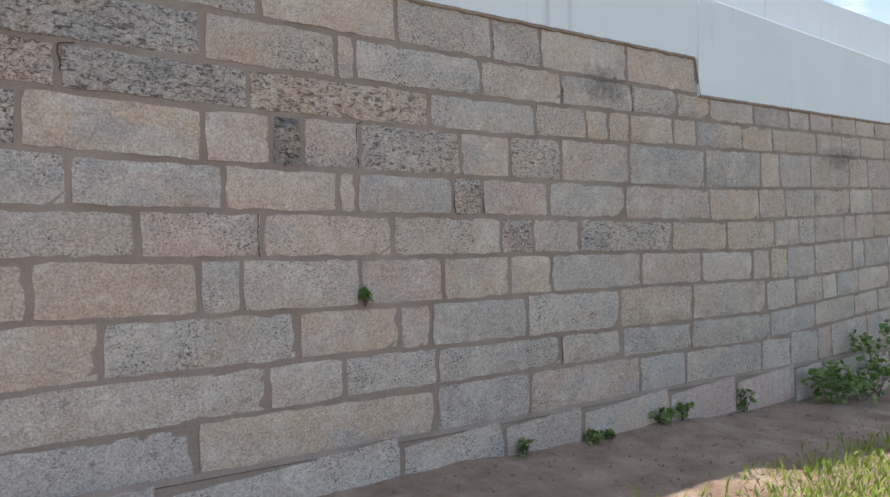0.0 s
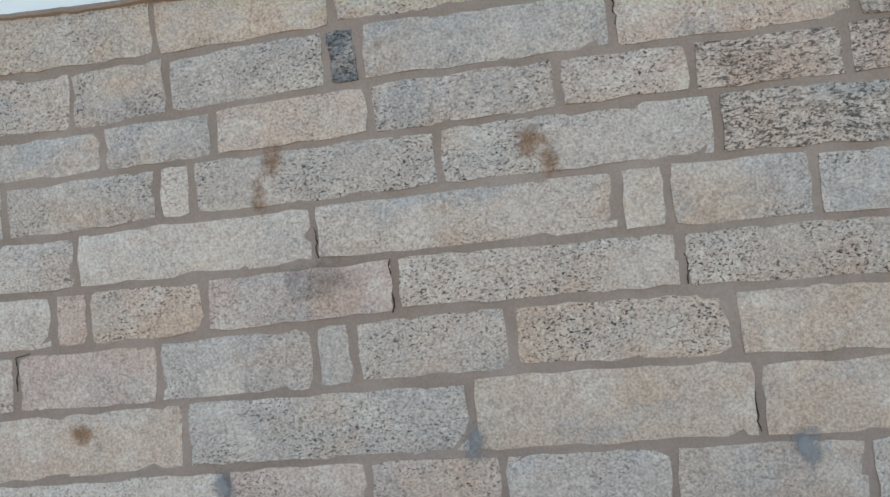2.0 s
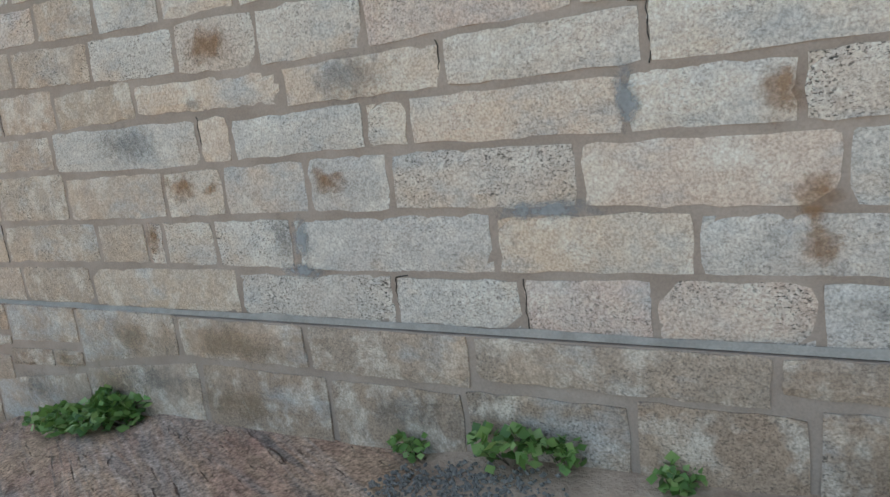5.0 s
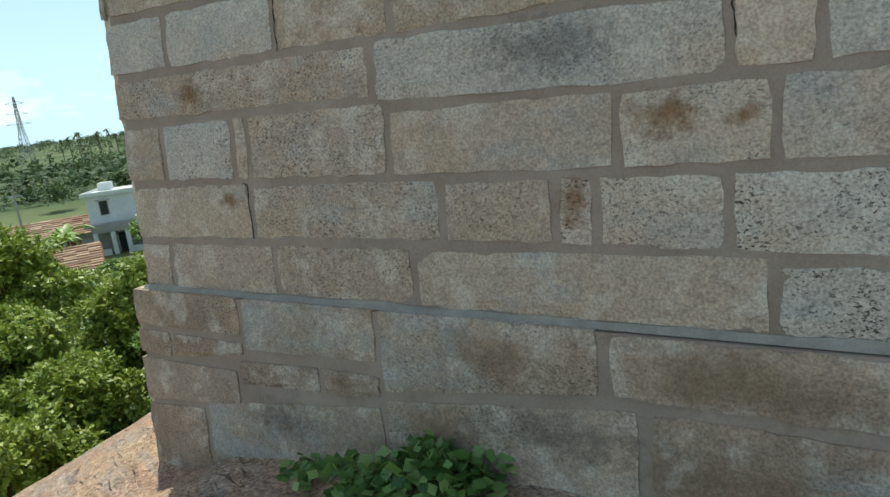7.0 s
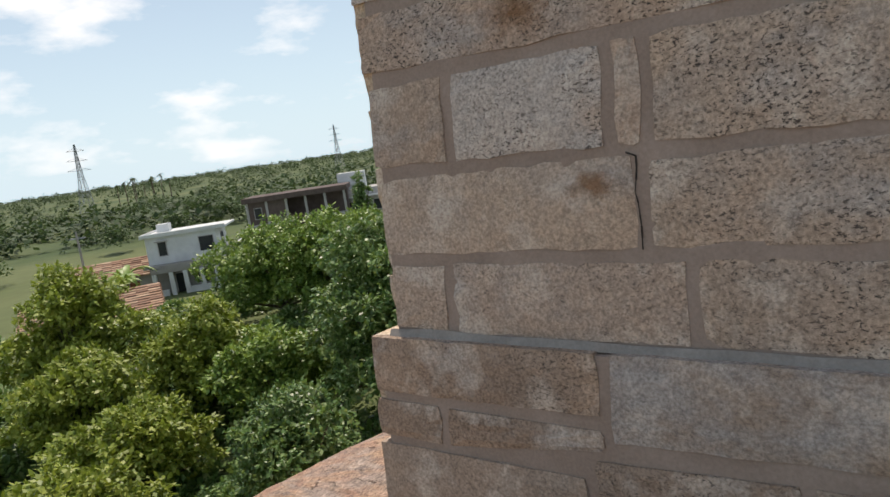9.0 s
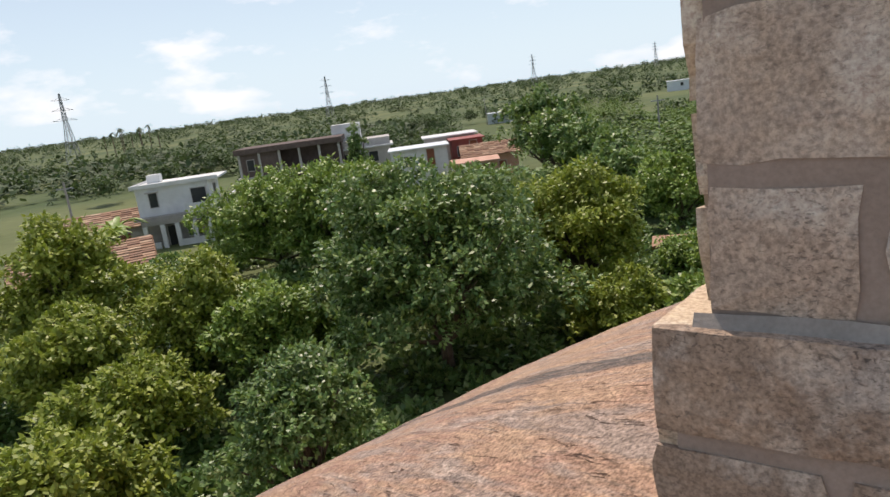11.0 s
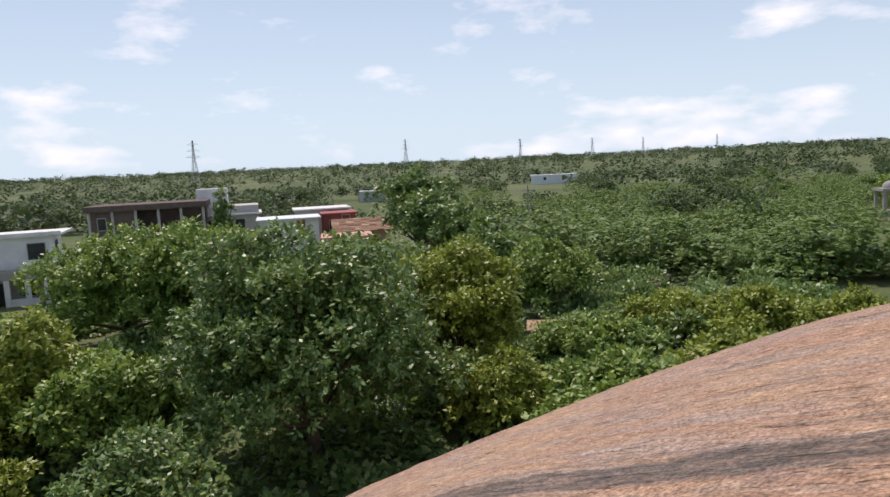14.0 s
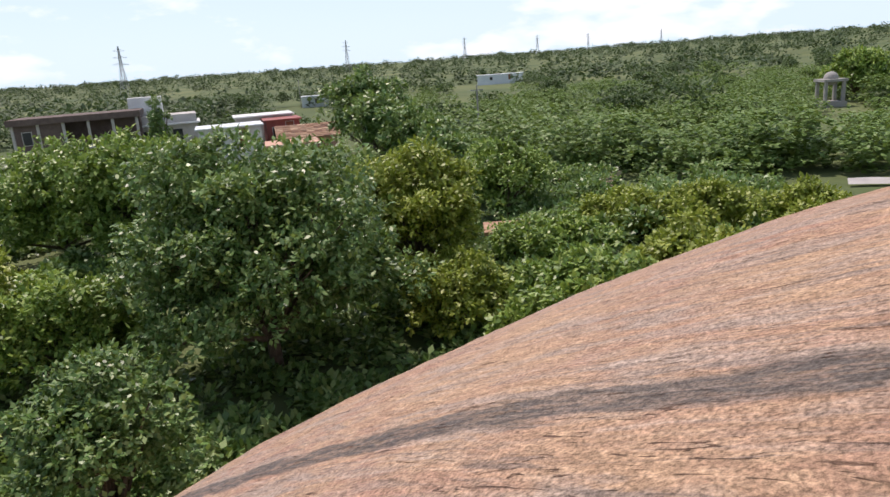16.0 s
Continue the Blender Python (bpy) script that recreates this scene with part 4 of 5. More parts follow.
    for i in range(n + 1):
        y = 0.6 + (CORNER_Y - 0.6) * i / n
        x = at(y, -1, 0.09).x
        q = 0.022 + 0.012 * fbm(y * 5.0, 9.0)
        vs += [(x + 0.05, y, rock_height(x, y) + 0.045 + 0.02 * fbm(y * 3.0, 2.0)), (x - 0.008, y, rock_height(x, y) + 0.025), (x - q, y, rock_height(x - q, y) + 0.006), (x - q, y, rock_height(x - q, y) - 0.1)]
    for i in range(n):
        for k in range(3):
            a = 4 * i + k
            fs.append((a, a + 4, a + 5, a + 1))
    child("cement_skirt", mesh_of("cement_skirt", vs, fs, M_SKIRT), wall, "pale cement skirt where the wall meets the rock")
    # plaster above
    vs, fs = [], []
    n = 22
    for i in range(n + 1):
        y = 0.3 + (CORNER_Y - 0.3) * i / n
        zb = side_top(y)
        vs += [at(y, zb, 0.012), at(y, zb + 0.62, 0.0), at(y, zb + 0.62, -0.3), at(y, zb, -0.3)]
    for i in range(n):
        for k in range(4):
            a, b = 4 * i + k, 4 * i + (k + 1) % 4
            fs.append((b, b + 4, a + 4, a))
    fs += [(3, 2, 1, 0), (4 * n, 4 * n + 1, 4 * n + 2, 4 * n + 3)]
    ob = new("parapet", mesh_of("parapet", vs, fs, M_PLASTER))
    tagged(ob, "whitewashed parapet along the top of the sunlit wall", "parapet", kind="structure")


# ---- trees ----
def leaf_cloud(n, blobs, size, rng, droop=0.4, inner=0.55, tuft=1, calm=0.0, wide=0.31):
    """Quads for n leaves laid over lobes (x, y, z, r, flatten), most near the lobes' skins."""
    blobs = np.array(blobs, dtype=float)
    wts = blobs[:, 3] ** 2
    pick = rng.choice(len(blobs), n, p=wts / wts.sum())
    b = blobs[pick]
    d = rng.normal(size=(n, 3))
    d /= np.linalg.norm(d, axis=1)[:, None]
    d[:, 2] = np.where(d[:, 2] < -0.35, -d[:, 2], d[:, 2])
    rad = b[:, 3] * (inner + (1 - inner) * rng.random(n) ** 0.45) * (1 + 0.10 * rng.normal(size=n))
    p = b[:, :3] + d * rad[:, None] * np.stack([np.ones(n), np.ones(n), b[:, 4]], 1)
    if tuft > 1:
        src = (np.arange(n) // tuft) * tuft
        p, d = p[src] + rng.normal(size=(n, 3)) * size * 0.3, d[src]
    along = d * (0.6 if tuft > 1 else 1.0) + rng.normal(size=(n, 3)) * (0.9 if tuft > 1 else 0.7)
    along[:, 2] -= droop
    along /= np.linalg.norm(along, axis=1)[:, None]
    up = d * 0.5 + rng.normal(size=(n, 3)) * (0.45 - 0.25 * calm) + np.array([0, 0, 1.1 + calm])
    if calm:
        along[:, 2] *= 1 - 0.7 * calm
    across = np.cross(along, up)
    across /= np.linalg.norm(across, axis=1)[:, None] + 1e-9
    s = size * (0.65 + 0.7 * rng.random(n))[:, None]
    a = along * s
    c = across * s * wide
    return np.stack([p, p + 0.45 * a + c, p + a, p + 0.45 * a - c], 1)


def lobes(h0, h1, r, count, rng, spread=0.75, flat=0.8, small=0.42):
    """Lobes of a crown between two heights: uneven tufts inside an egg."""
    out = []
    mid, half = (h0 + h1) / 2, (h1 - h0) / 2
    for i in range(count * 2):
        d = rng.normal(size=3)
        d /= np.linalg.norm(d)
        if d[2] < -0.6:
            d[2] *= -1
        q = rng.uniform(0.3, 1.0) ** 0.6 * (0.72 + 0.5 * rng.random())
        s = r * small * rng.uniform(0.4, 0.95)
        out.append((d[0] * q * (r - s * 0.7), d[1] * q * (r - s * 0.7), mid + d[2] * q * half, s, flat * rng.uniform(0.7, 1.1)))
    out.sort(key=lambda b: b[2])
    out[-1] = (0.1 * r, 0.0, h1, r * small * 0.6, flat)
    return out


def tree(x, y, base, top, r, leaves, size, mat, label, seed, low=0.25, count=26, group="", flat=0.8, small=0.42, droop=0.4):
    rng = np.random.default_rng(seed)
    if math.hypot(x, y) < 48:
        leaves, size = int(leaves * 1.4), size * 0.76
    base = max(base, rock_height(x, y)) if abs(x) < 13 and y < 29 else base
    h = top - base
    t = thing("tree", x, y, base, rng.uniform(0, 360), label, "tree", group)
    bl = lobes(h * low, h - r * small * flat * 0.9, r, count, rng, flat=flat, small=small)
    bm = bmesh.new()
    tr = 0.05 + 0.018 * h
    fork = h * max(0.18, low * 0.9)
    limb(bm, (0, 0, -0.3), (0, 0, fork), tr * 1.35, tr)
    limb(bm, (0, 0, fork), (0.1 * r, -0.06 * r, h * 0.8), tr, tr * 0.25)
    for b in bl[:: max(1, count // 9)]:
        mid = (b[0] * 0.45, b[1] * 0.45, fork + (b[2] - fork) * 0.55)
        limb(bm, (0, 0, fork * rng.uniform(0.85, 1.0)), mid, tr * 0.55, tr * 0.35, 5)
        limb(bm, mid, b[:3], tr * 0.35, tr * 0.1, 5)
    part("trunk", bm, M_BARK, t, "brown trunk and limbs")
    child("crown", quads_mesh("crown", leaf_cloud(leaves, bl, size, rng, droop, 0.6, 9, 0.0, 0.28), mat), t)
    return t


def weed(x, y, z, r, h, seed, label="small green weed at the foot of the wall", n=60, size=0.05, mat=None):
    """A low leafy plant: thin stems and rounded leaves."""
    rng = np.random.default_rng(seed)
    t = thing("weed", x, y, z, 0, label, "weed", "weeds along the wall")
    tips = []
    for i in range(6):
        a = rng.uniform(0, 6.28)
        tip = (r * 0.7 * math.cos(a), r * 0.5 * math.sin(a) - 0.02, h * rng.uniform(0.5, 1.0))
        tips.append(tip)
        bm = bmesh.new()
        limb(bm, (0, 0, -0.02), tip, 0.004, 0.002, 4)
        part("stem", bm, M_BARK, t)
    bl = [(p[0], p[1], p[2], r * 0.45, 0.8) for p in tips] + [(0, 0, h * 0.3, r * 0.6, 0.6)]
    q = leaf_cloud(n, bl, size, rng, 0.1, 0.2)
    mid = q.mean(axis=1, keepdims=True)
    q[:, 1], q[:, 3] = q[:, 1] + (q[:, 1] - mid[:, 0]) * 0.9, q[:, 3] + (q[:, 3] - mid[:, 0]) * 0.9
    child("leaves", quads_mesh("leaves", q, mat or M_LEAF_MID), t)


def build_foot_of_wall():
    # soil strip
    xs, ys = np.linspace(3.6, 25.5, 150), np.linspace(-7.0, -0.02, 60)
    def rise(x, y):
        edge = min(x - 4.6, y + 5.6) + 1.3 * fbm(x * 0.9, y * 0.9, 4.0)
        return max(-0.04, min(0.016, edge * 0.05)) + 0.012 * fbm(x * 4, y * 4, 2.0)

    pts = np.array([[(x, y, rock_height(x, y) + rise(x, y)) for y in ys] for x in xs])[:, ::-1]
    tagged(new("soil_strip", grid_mesh("soil_strip", pts, M_SOIL)), "bare trodden brown earth along the foot of the wall", "soil", kind="structure")
    # gravel beside the wall, and small stones and litter on the bare earth
    rng = np.random.default_rng(9)

    def chips(name, n, spot, small, large, mat, label):
        vs, fs = [], []
        for _ in range(n):
            x, y = spot()
            s = rng.uniform(small, large)
            z = rock_height(x, y) + 0.022
            o = len(vs)
            for dx, dy, dz in ((1, 0, 0), (0, 1, 0), (-1, 0, 0), (0, -1, 0), (0, 0, 0.8), (0, 0, -0.8)):
                vs.append((x + s * dx * rng.uniform(0.6, 1.3), y + s * dy * rng.uniform(0.6, 1.3), z + s * dz))
            fs += [(o + a_, o + b_, o + 4) for a_, b_ in ((0, 1), (1, 2), (2, 3), (3, 0))] + [(o + b_, o + a_, o + 5) for a_, b_ in ((0, 1), (1, 2), (2, 3), (3, 0))]
        tagged(new(name, mesh_of(name, vs, fs, mat)), label, name, kind="stuff")

    def heap():
        a, q = rng.uniform(0, 6.28), rng.random() ** 0.5
        return 5.05 + 0.42 * q * math.cos(a) + 0.06 * rng.normal(), -0.4 + 0.24 * q * math.sin(a) + 0.04 * rng.normal()

    chips("gravel", 900, heap, 0.006, 0.018, M_GRAVEL, "patch of loose dark gravel chips beside the wall")
    chips("litter", 1500, lambda: (rng.uniform(9.0, 20.0), -0.12 - 2.2 * rng.random() ** 1.3), 0.004, 0.016, M_SOIL, "small stones and dry litter on the bare earth")
    # grass
    n = 80000
    x = rng.uniform(13.2, 24.0, n)
    y = -0.95 - (rng.random(n) ** 0.8) * 5.0 - 0.25 * rng.random(n)
    keep = (rng.random(n) < np.clip((-y - 0.9) * 1.6, 0.03, 1)) & (y < -0.75 - 0.55 * np.sin(x * 1.7) * 0.3)
    x, y = x[keep], y[keep]
    z = np.array([rock_height(a, b) + 0.015 for a, b in zip(x, y)])
    m = len(x)
    h = rng.uniform(0.03, 0.10, m) * (1 + 1.4 * (rng.random(m) < 0.04))
    a = rng.uniform(0, 6.28, m)
    lean = rng.normal(size=(m, 2)) * 0.03
    wv = np.stack([np.cos(a), np.sin(a), np.zeros(m)], 1) * 0.007
    p = np.stack([x, y, z], 1)
    tip = p + np.stack([lean[:, 0], lean[:, 1], h], 1)
    midp = (p + tip) / 2 + np.stack([np.zeros(m), np.zeros(m), h * 0.12], 1)
    q = np.stack([p, midp + wv, tip, midp - wv], 1)
    tagged(new("grass", quads_mesh("grass", q, M_GRASS)), "bright green short grass in the sun", "grass", kind="stuff")
    for i, (x, y, r, h) in enumerate(((4.63, -0.12, 0.09, 0.09), (5.16, -0.13, 0.15, 0.14), (5.42, -0.12, 0.1, 0.11), (5.88, -0.11, 0.09, 0.07), (6.75, -0.12, 0.14, 0.1), (6.95, -0.13, 0.13, 0.1),
                                      (7.3, -0.12, 0.16, 0.14), (7.55, -0.13, 0.15, 0.12), (13.42, -0.1, 0.05, 0.11), (14.1, -0.1, 0.06, 0.06), (14.3, -0.1, 0.05, 0.05), (14.95, -0.1, 0.1, 0.09),
                                      (15.25, -0.1, 0.07, 0.12), (16.2, -0.1, 0.08, 0.2), (17.5, -0.3, 0.3, 0.3), (18.1, -0.35, 0.4, 0.35), (18.7, -0.3, 0.4, 0.75), (1.45, -0.25, 0.12, 0.07))):
        weed(x, y, rock_height(x, y) + 0.01, r, h, 200 + i, n=int(30 + 500 * r) if r < 0.2 else 260, size=0.02 + 0.22 * min(r, 0.16), mat=M_LEAF_DARK)
    weed(2.1, -0.25, rock_height(2.1, -0.25), 0.24, 0.16, 250, "spreading dark green weed growing against the plinth", 260, 0.06, M_LEAF_DARK)
    weed(2.38, -0.2, rock_height(2.38, -0.2), 0.2, 0.12, 251, "spreading dark green weed growing against the plinth", 200, 0.06, M_LEAF_DARK)
    weed(1.86, -0.3, rock_height(1.86, -0.3), 0.18, 0.1, 252, "spreading dark green weed growing against the plinth", 160, 0.06, M_LEAF_DARK)
    weed(7.06, -0.11, -0.42, 0.07, 0.12, 253, "small green weed rooted in a joint of the plinth", 60, 0.05)
    weed(12.3, 0.03, 0.56, 0.035, 0.06, 254, "tiny plant rooted in a hole of the wall", 24, 0.04, M_LEAF_DARK)
    # twig on the parapet's foot
    t = thing("sapling", 12.74, 0.155, 2.36, 0, "thin wild sapling rooted under the white parapet", "sapling")
    bm = bmesh.new()
    stems = (((0, 0, 0), (0.1, -0.08, 0.16)), ((0.1, -0.08, 0.16), (0.33, -0.13, 0.36)), ((0.1, -0.08, 0.16), (0.25, -0.12, 0.2)), ((0, 0, 0), (-0.09, -0.08, 0.26)))
    for a_, b_ in stems:
        bm = bmesh.new()
        limb(bm, a_, b_, 0.0038, 0.002, 5)
        part("stem", bm, M_BARK, t)
    bl = [(0.33, -0.13, 0.36, 0.05, 1), (0.25, -0.11, 0.28, 0.06, 1), (0.25, -0.12, 0.2, 0.05, 1), (0.15, -0.1, 0.19, 0.04, 1), (-0.09, -0.08, 0.26, 0.035, 1), (-0.06, -0.06, 0.15, 0.03, 1)]
    child("leaves", quads_mesh("leaves", leaf_cloud(120, bl, 0.03, np.random.default_rng(3), 0.1, 0.2), M_LEAF_MID), t)


build_foot_of_wall()


def build_trees():
    big = "dense dark green broadleaf tree beside the rock slope"
    tree(-15.6, 18.0, PLAIN, -1.0, 5.1, 44000, 0.27, M_LEAF_DARK, big, 1, low=0.12, count=44, small=0.36)
    tree(-12.9, 8.6, PLAIN, -4.9, 2.3, 14000, 0.19, M_LEAF_DARK, "rounded dark green bushy tree below the rock", 2, low=0.1, count=22)
    neem = "feathery green tree in front of the village houses"
    tree(-36.5, 27.5, PLAIN, -1.7, 5.4, 24000, 0.34, M_LEAF_MID, neem, 3, low=0.04, count=36, small=0.36)
    tree(-31.0, 27.5, PLAIN, -1.6, 4.5, 20000, 0.34, M_LEAF_MID, neem, 4, low=0.04, count=30, small=0.36)
    yel = "sunlit yellow-green leafy tree"
    tree(-24.5, 14.4, PLAIN, -4.1, 3.0, 15000, 0.30, M_LEAF_YEL, yel, 5, low=0.15)
    tree(-20.6, 14.2, PLAIN, -4.9, 2.4, 12000, 0.28, M_LEAF_MID, yel, 6, low=0.15)
    tree(-30.5, 11.5, PLAIN, -1.6, 3.6, 16500, 0.32, M_LEAF_YEL, yel, 7, low=0.15)
    tree(-26.0, 9.0, PLAIN, -4.8, 3.0, 13500, 0.30, M_LEAF_YEL, yel, 8, low=0.15)
    tree(-20.5, 8.2, PLAIN, -5.8, 2.6, 12000, 0.28, M_LEAF_YEL, yel, 9, low=0.15)
    tree(-17.5, 4.5, PLAIN, -5.6, 2.6, 12000, 0.28, M_LEAF_YEL, yel, 10, low=0.15)
    tree(-13.4, 25.4, PLAIN, -2.5, 3.5, 20000, 0.28, M_LEAF_YEL, yel, 11, low=0.15)
    tree(-10.6, 22.6, PLAIN, -6.3, 2.6, 13500, 0.26, M_LEAF_YEL, yel, 12, low=0.12)
    tall = "tall grey-green tree behind the nearer trees"
    tree(-37.0, 65.0, PLAIN, 0.9, 4.6, 9000, 0.42, M_LEAF_DARK, tall, 13, low=0.15)
    tree(-31.5, 58.0, PLAIN, -1.4, 4.0, 8000, 0.40, M_LEAF_DARK, tall, 14, low=0.15)
    tree(-25.6, 53.0, PLAIN, -2.4, 3.6, 8000, 0.40, M_LEAF_DARK, tall, 15, low=0.15)
    tree(-21.0, 46.0, PLAIN, -3.8, 3.8, 8000, 0.36, M_LEAF_DARK, tall, 16, low=0.15)
    tree(-14.6, 41.5, PLAIN, -4.4, 3.6, 12000, 0.34, M_LEAF_MID, tall, 17, low=0.15)
    low = "low leafy bush at the edge of the rock"
    tree(-5.6, 20.2, PLAIN, -5.3, 2.6, 12000, 0.30, M_LEAF_MID, low, 18, low=0.1)
    tree(-2.6, 24.0, PLAIN, -5.0, 2.6, 10500, 0.28, M_LEAF_YEL, low, 19, low=0.1)
    tree(-6.9, 38.0, PLAIN, -6.8, 3.0, 9000, 0.32, M_LEAF_YEL, low, 20, low=0.1)
    tree(-2.5, 36.5, PLAIN, -6.2, 2.6, 9000, 0.32, M_LEAF_YEL, low, 21, low=0.1)
    tree(1.8, 33.0, PLAIN, -5.6, 2.8, 9000, 0.32, M_LEAF_YEL, low, 22, low=0.1)
    tree(-60.5, 60.5, PLAIN, -1.0, 1.5, 3500, 0.32, M_LEAF_DARK, "narrow dark columnar tree between the houses", 24, low=0.1, count=16, small=0.6)
    tree(-46.0, 46.0, PLAIN, -3.6, 4.2, 9000, 0.36, M_LEAF_MID, neem, 25, low=0.15)
    tree(-24.0, 34.0, PLAIN, -3.4, 3.6, 10000, 0.32, M_LEAF_DARK, tall, 26, low=0.15)
    tree(-17.5, 31.5, PLAIN, -5.6, 3.2, 9000, 0.30, M_LEAF_YEL, yel, 27, low=0.12)
    tree(-8.6, 30.5, PLAIN, -6.6, 3.0, 9000, 0.30, M_LEAF_MID, low, 28, low=0.1)
    tree(-52.0, 40.0, PLAIN, -4.4, 3.6, 8000, 0.36, M_LEAF_DARK, neem, 29, low=0.15)
    tree(15.0, 122.0, PLAIN, -1.6, 5.2, 9000, 0.6, M_LEAF_MID, "round crowned tree beyond the thicket", 23, low=0.2)


CLEARINGS = ((-5.4, 2.4, 60, 113), (19.8, 2.6, 150, 298), (33.9, 2.8, 110, 217))


def cleared(b, d):
    """Whether a bearing and a distance lie in one of the open strips of the scrub."""
    return any(abs(b - mid) < half and near < d < far for mid, half, near, far in CLEARINGS)


def build_thicket():
    """Feathery thorn scrub that covers the middle distance."""
    rng = np.random.default_rng(40)
    q = []
    n = 0
    while n < 500:
        b, d = rng.uniform(-26, 30), 58 + 150 * rng.random() ** 1.3
        x, y = -d * math.sin(radians(b)), d * math.cos(radians(b))
        if (x < -36 and d < 110) or cleared(b, d):
            continue
        r = rng.uniform(2.2, 5.4)
        top = rng.uniform(1.0, 3.6) * (1.6 if rng.random() < 0.12 else 1.0)
        bl = [(x, y, PLAIN + top - 0.55 * r * 0.6, r * 0.75, 0.55)]
        bl += [(x + rng.normal() * r * 0.6, y + rng.normal() * r * 0.6, PLAIN + top * rng.uniform(0.2, 0.8), r * rng.uniform(0.25, 0.45), 0.6) for _ in range(5)]
        q.append(leaf_cloud(1000, bl, 0.34, rng, 0.1, 0.86, 6, 0.7, 0.55))
        n += 1
    ob = new("thorn_scrub", quads_mesh("thorn_scrub", np.concatenate(q), M_LEAF_THICKET))
    tagged(ob, "wide thicket of feathery green thorn scrub", "scrub", kind="stuff")


def build_far_woods():
    rng = np.random.default_rng(41)
    q = []
    for i in range(3000):
        b, d = rng.uniform(-40, 88), (150 * (13.0 ** rng.random()) if i < 2200 else rng.uniform(900, 2100))
        x, y = -d * math.sin(radians(b)), d * math.cos(radians(b))
        if (d < 230 and b < 28) or cleared(b, d):
            continue
        z = PLAIN + min(24.0, max(0, d - 350) * 0.011)
        if 230 < d < 900 and noise.noise(Vector((x * 0.009, y * 0.006, 3.0))) > 0.08 and rng.random() < 0.65:
            continue
        r = rng.uniform(2.2, 5.2) * (1 + d / 1500)
        bl = [(x, y, z + r * 0.45, r * 0.8, 0.8)] + [(x + rng.normal() * r * 0.6, y + rng.normal() * r * 0.6, z + r * rng.uniform(0.2, 0.7), r * 0.45, 0.8) for _ in range(3)]
        q.append(leaf_cloud(80, bl, 0.36 * r, rng, 0.1, 0.85, 3, 0.5))
    for i in range(1100):
        b, d = rng.uniform(-40, 88), rng.uniform(2150, 3300)
        x, y = -d * math.sin(radians(b)), d * math.cos(radians(b))
        z = PLAIN + min(24.0, (d - 350) * 0.011)
        r = rng.uniform(4, 9) * (1.5 if rng.random() < 0.1 else 1.0)
        bl = [(x + rng.normal() * r * 0.8, y + rng.normal() * r * 0.8, z + r * rng.uniform(0.1, 0.45), r * rng.uniform(0.4, 0.8), 0.7) for _ in range(4)]
        q.append(leaf_cloud(60, bl, 0.42 * r, rng, 0.1, 0.7, 2, 0.3))
    ob = new("far_woods", quads_mesh("far_woods", np.concatenate(q), M_LEAF_FAR))
    tagged(ob, "distant scattered trees and bushes to the horizon", "woods", kind="stuff")


def build_groves():
    """Rounder, darker trees that stand out of the scrub."""
    rng = np.random.default_rng(43)
    q = []
    for _ in range(90):
        b, d = rng.uniform(-24, 84), 80 + 190 * rng.random()
        x, y = -d * math.sin(radians(b)), d * math.cos(radians(b))
        if (d < 100 and b > 30) or cleared(b, d):
            continue
        r, top = rng.uniform(2.6, 5.0), rng.uniform(3.6, 6.4)
        bl = [(x + rng.normal() * r * 0.4, y + rng.normal() * r * 0.4, PLAIN + top * rng.uniform(0.45, 0.82), r * rng.uniform(0.3, 0.55), 0.8) for _ in range(9)]
        q.append(leaf_cloud(1300, bl, 0.5, rng, 0.2, 0.8, 3, 0.3))
    ob = new("grove", quads_mesh("grove", np.concatenate(q), M_LEAF_GROVE))
    tagged(ob, "scattered darker round trees above the scrub", "grove", kind="stuff")


def banana(x, y, h, seed):
    """A clump of broad arching leaves on a short stem."""
    rng = np.random.default_rng(seed)
    t = thing("banana_plant", x, y, PLAIN, 0, "banana plant with broad arching leaves beside the houses", "banana plant", "banana plants by the houses")
    bm = bmesh.new()
    limb(bm, (0, 0, 0), (0.1, 0, h * 0.55), 0.16, 0.1, 7)
    part("stem", bm, M_BARK, t)
    for k in range(10):
        a = k * 2.4 + rng.uniform(-0.3, 0.3)
        length, droop = h * rng.uniform(0.5, 0.8), rng.uniform(0.5, 1.3)
        pts = np.zeros((7, 3, 3))
        for i in range(7):
            s = i / 6
            out, up = length * s * 0.75, h * 0.55 + length * (0.9 * s - droop * s * s)
            w = 0.28 * math.sin(math.pi * min(1.0, 0.12 + 0.88 * s)) + 0.02
            for j, v in enumerate((-1, 0, 1)):
                pts[i, j] = (out * math.cos(a) - v * w * math.sin(a), out * math.sin(a) + v * w * math.cos(a), up + 0.07 * abs(v))
        child("leaf", grid_mesh("leaf", pts, M_LEAF_MID), t)


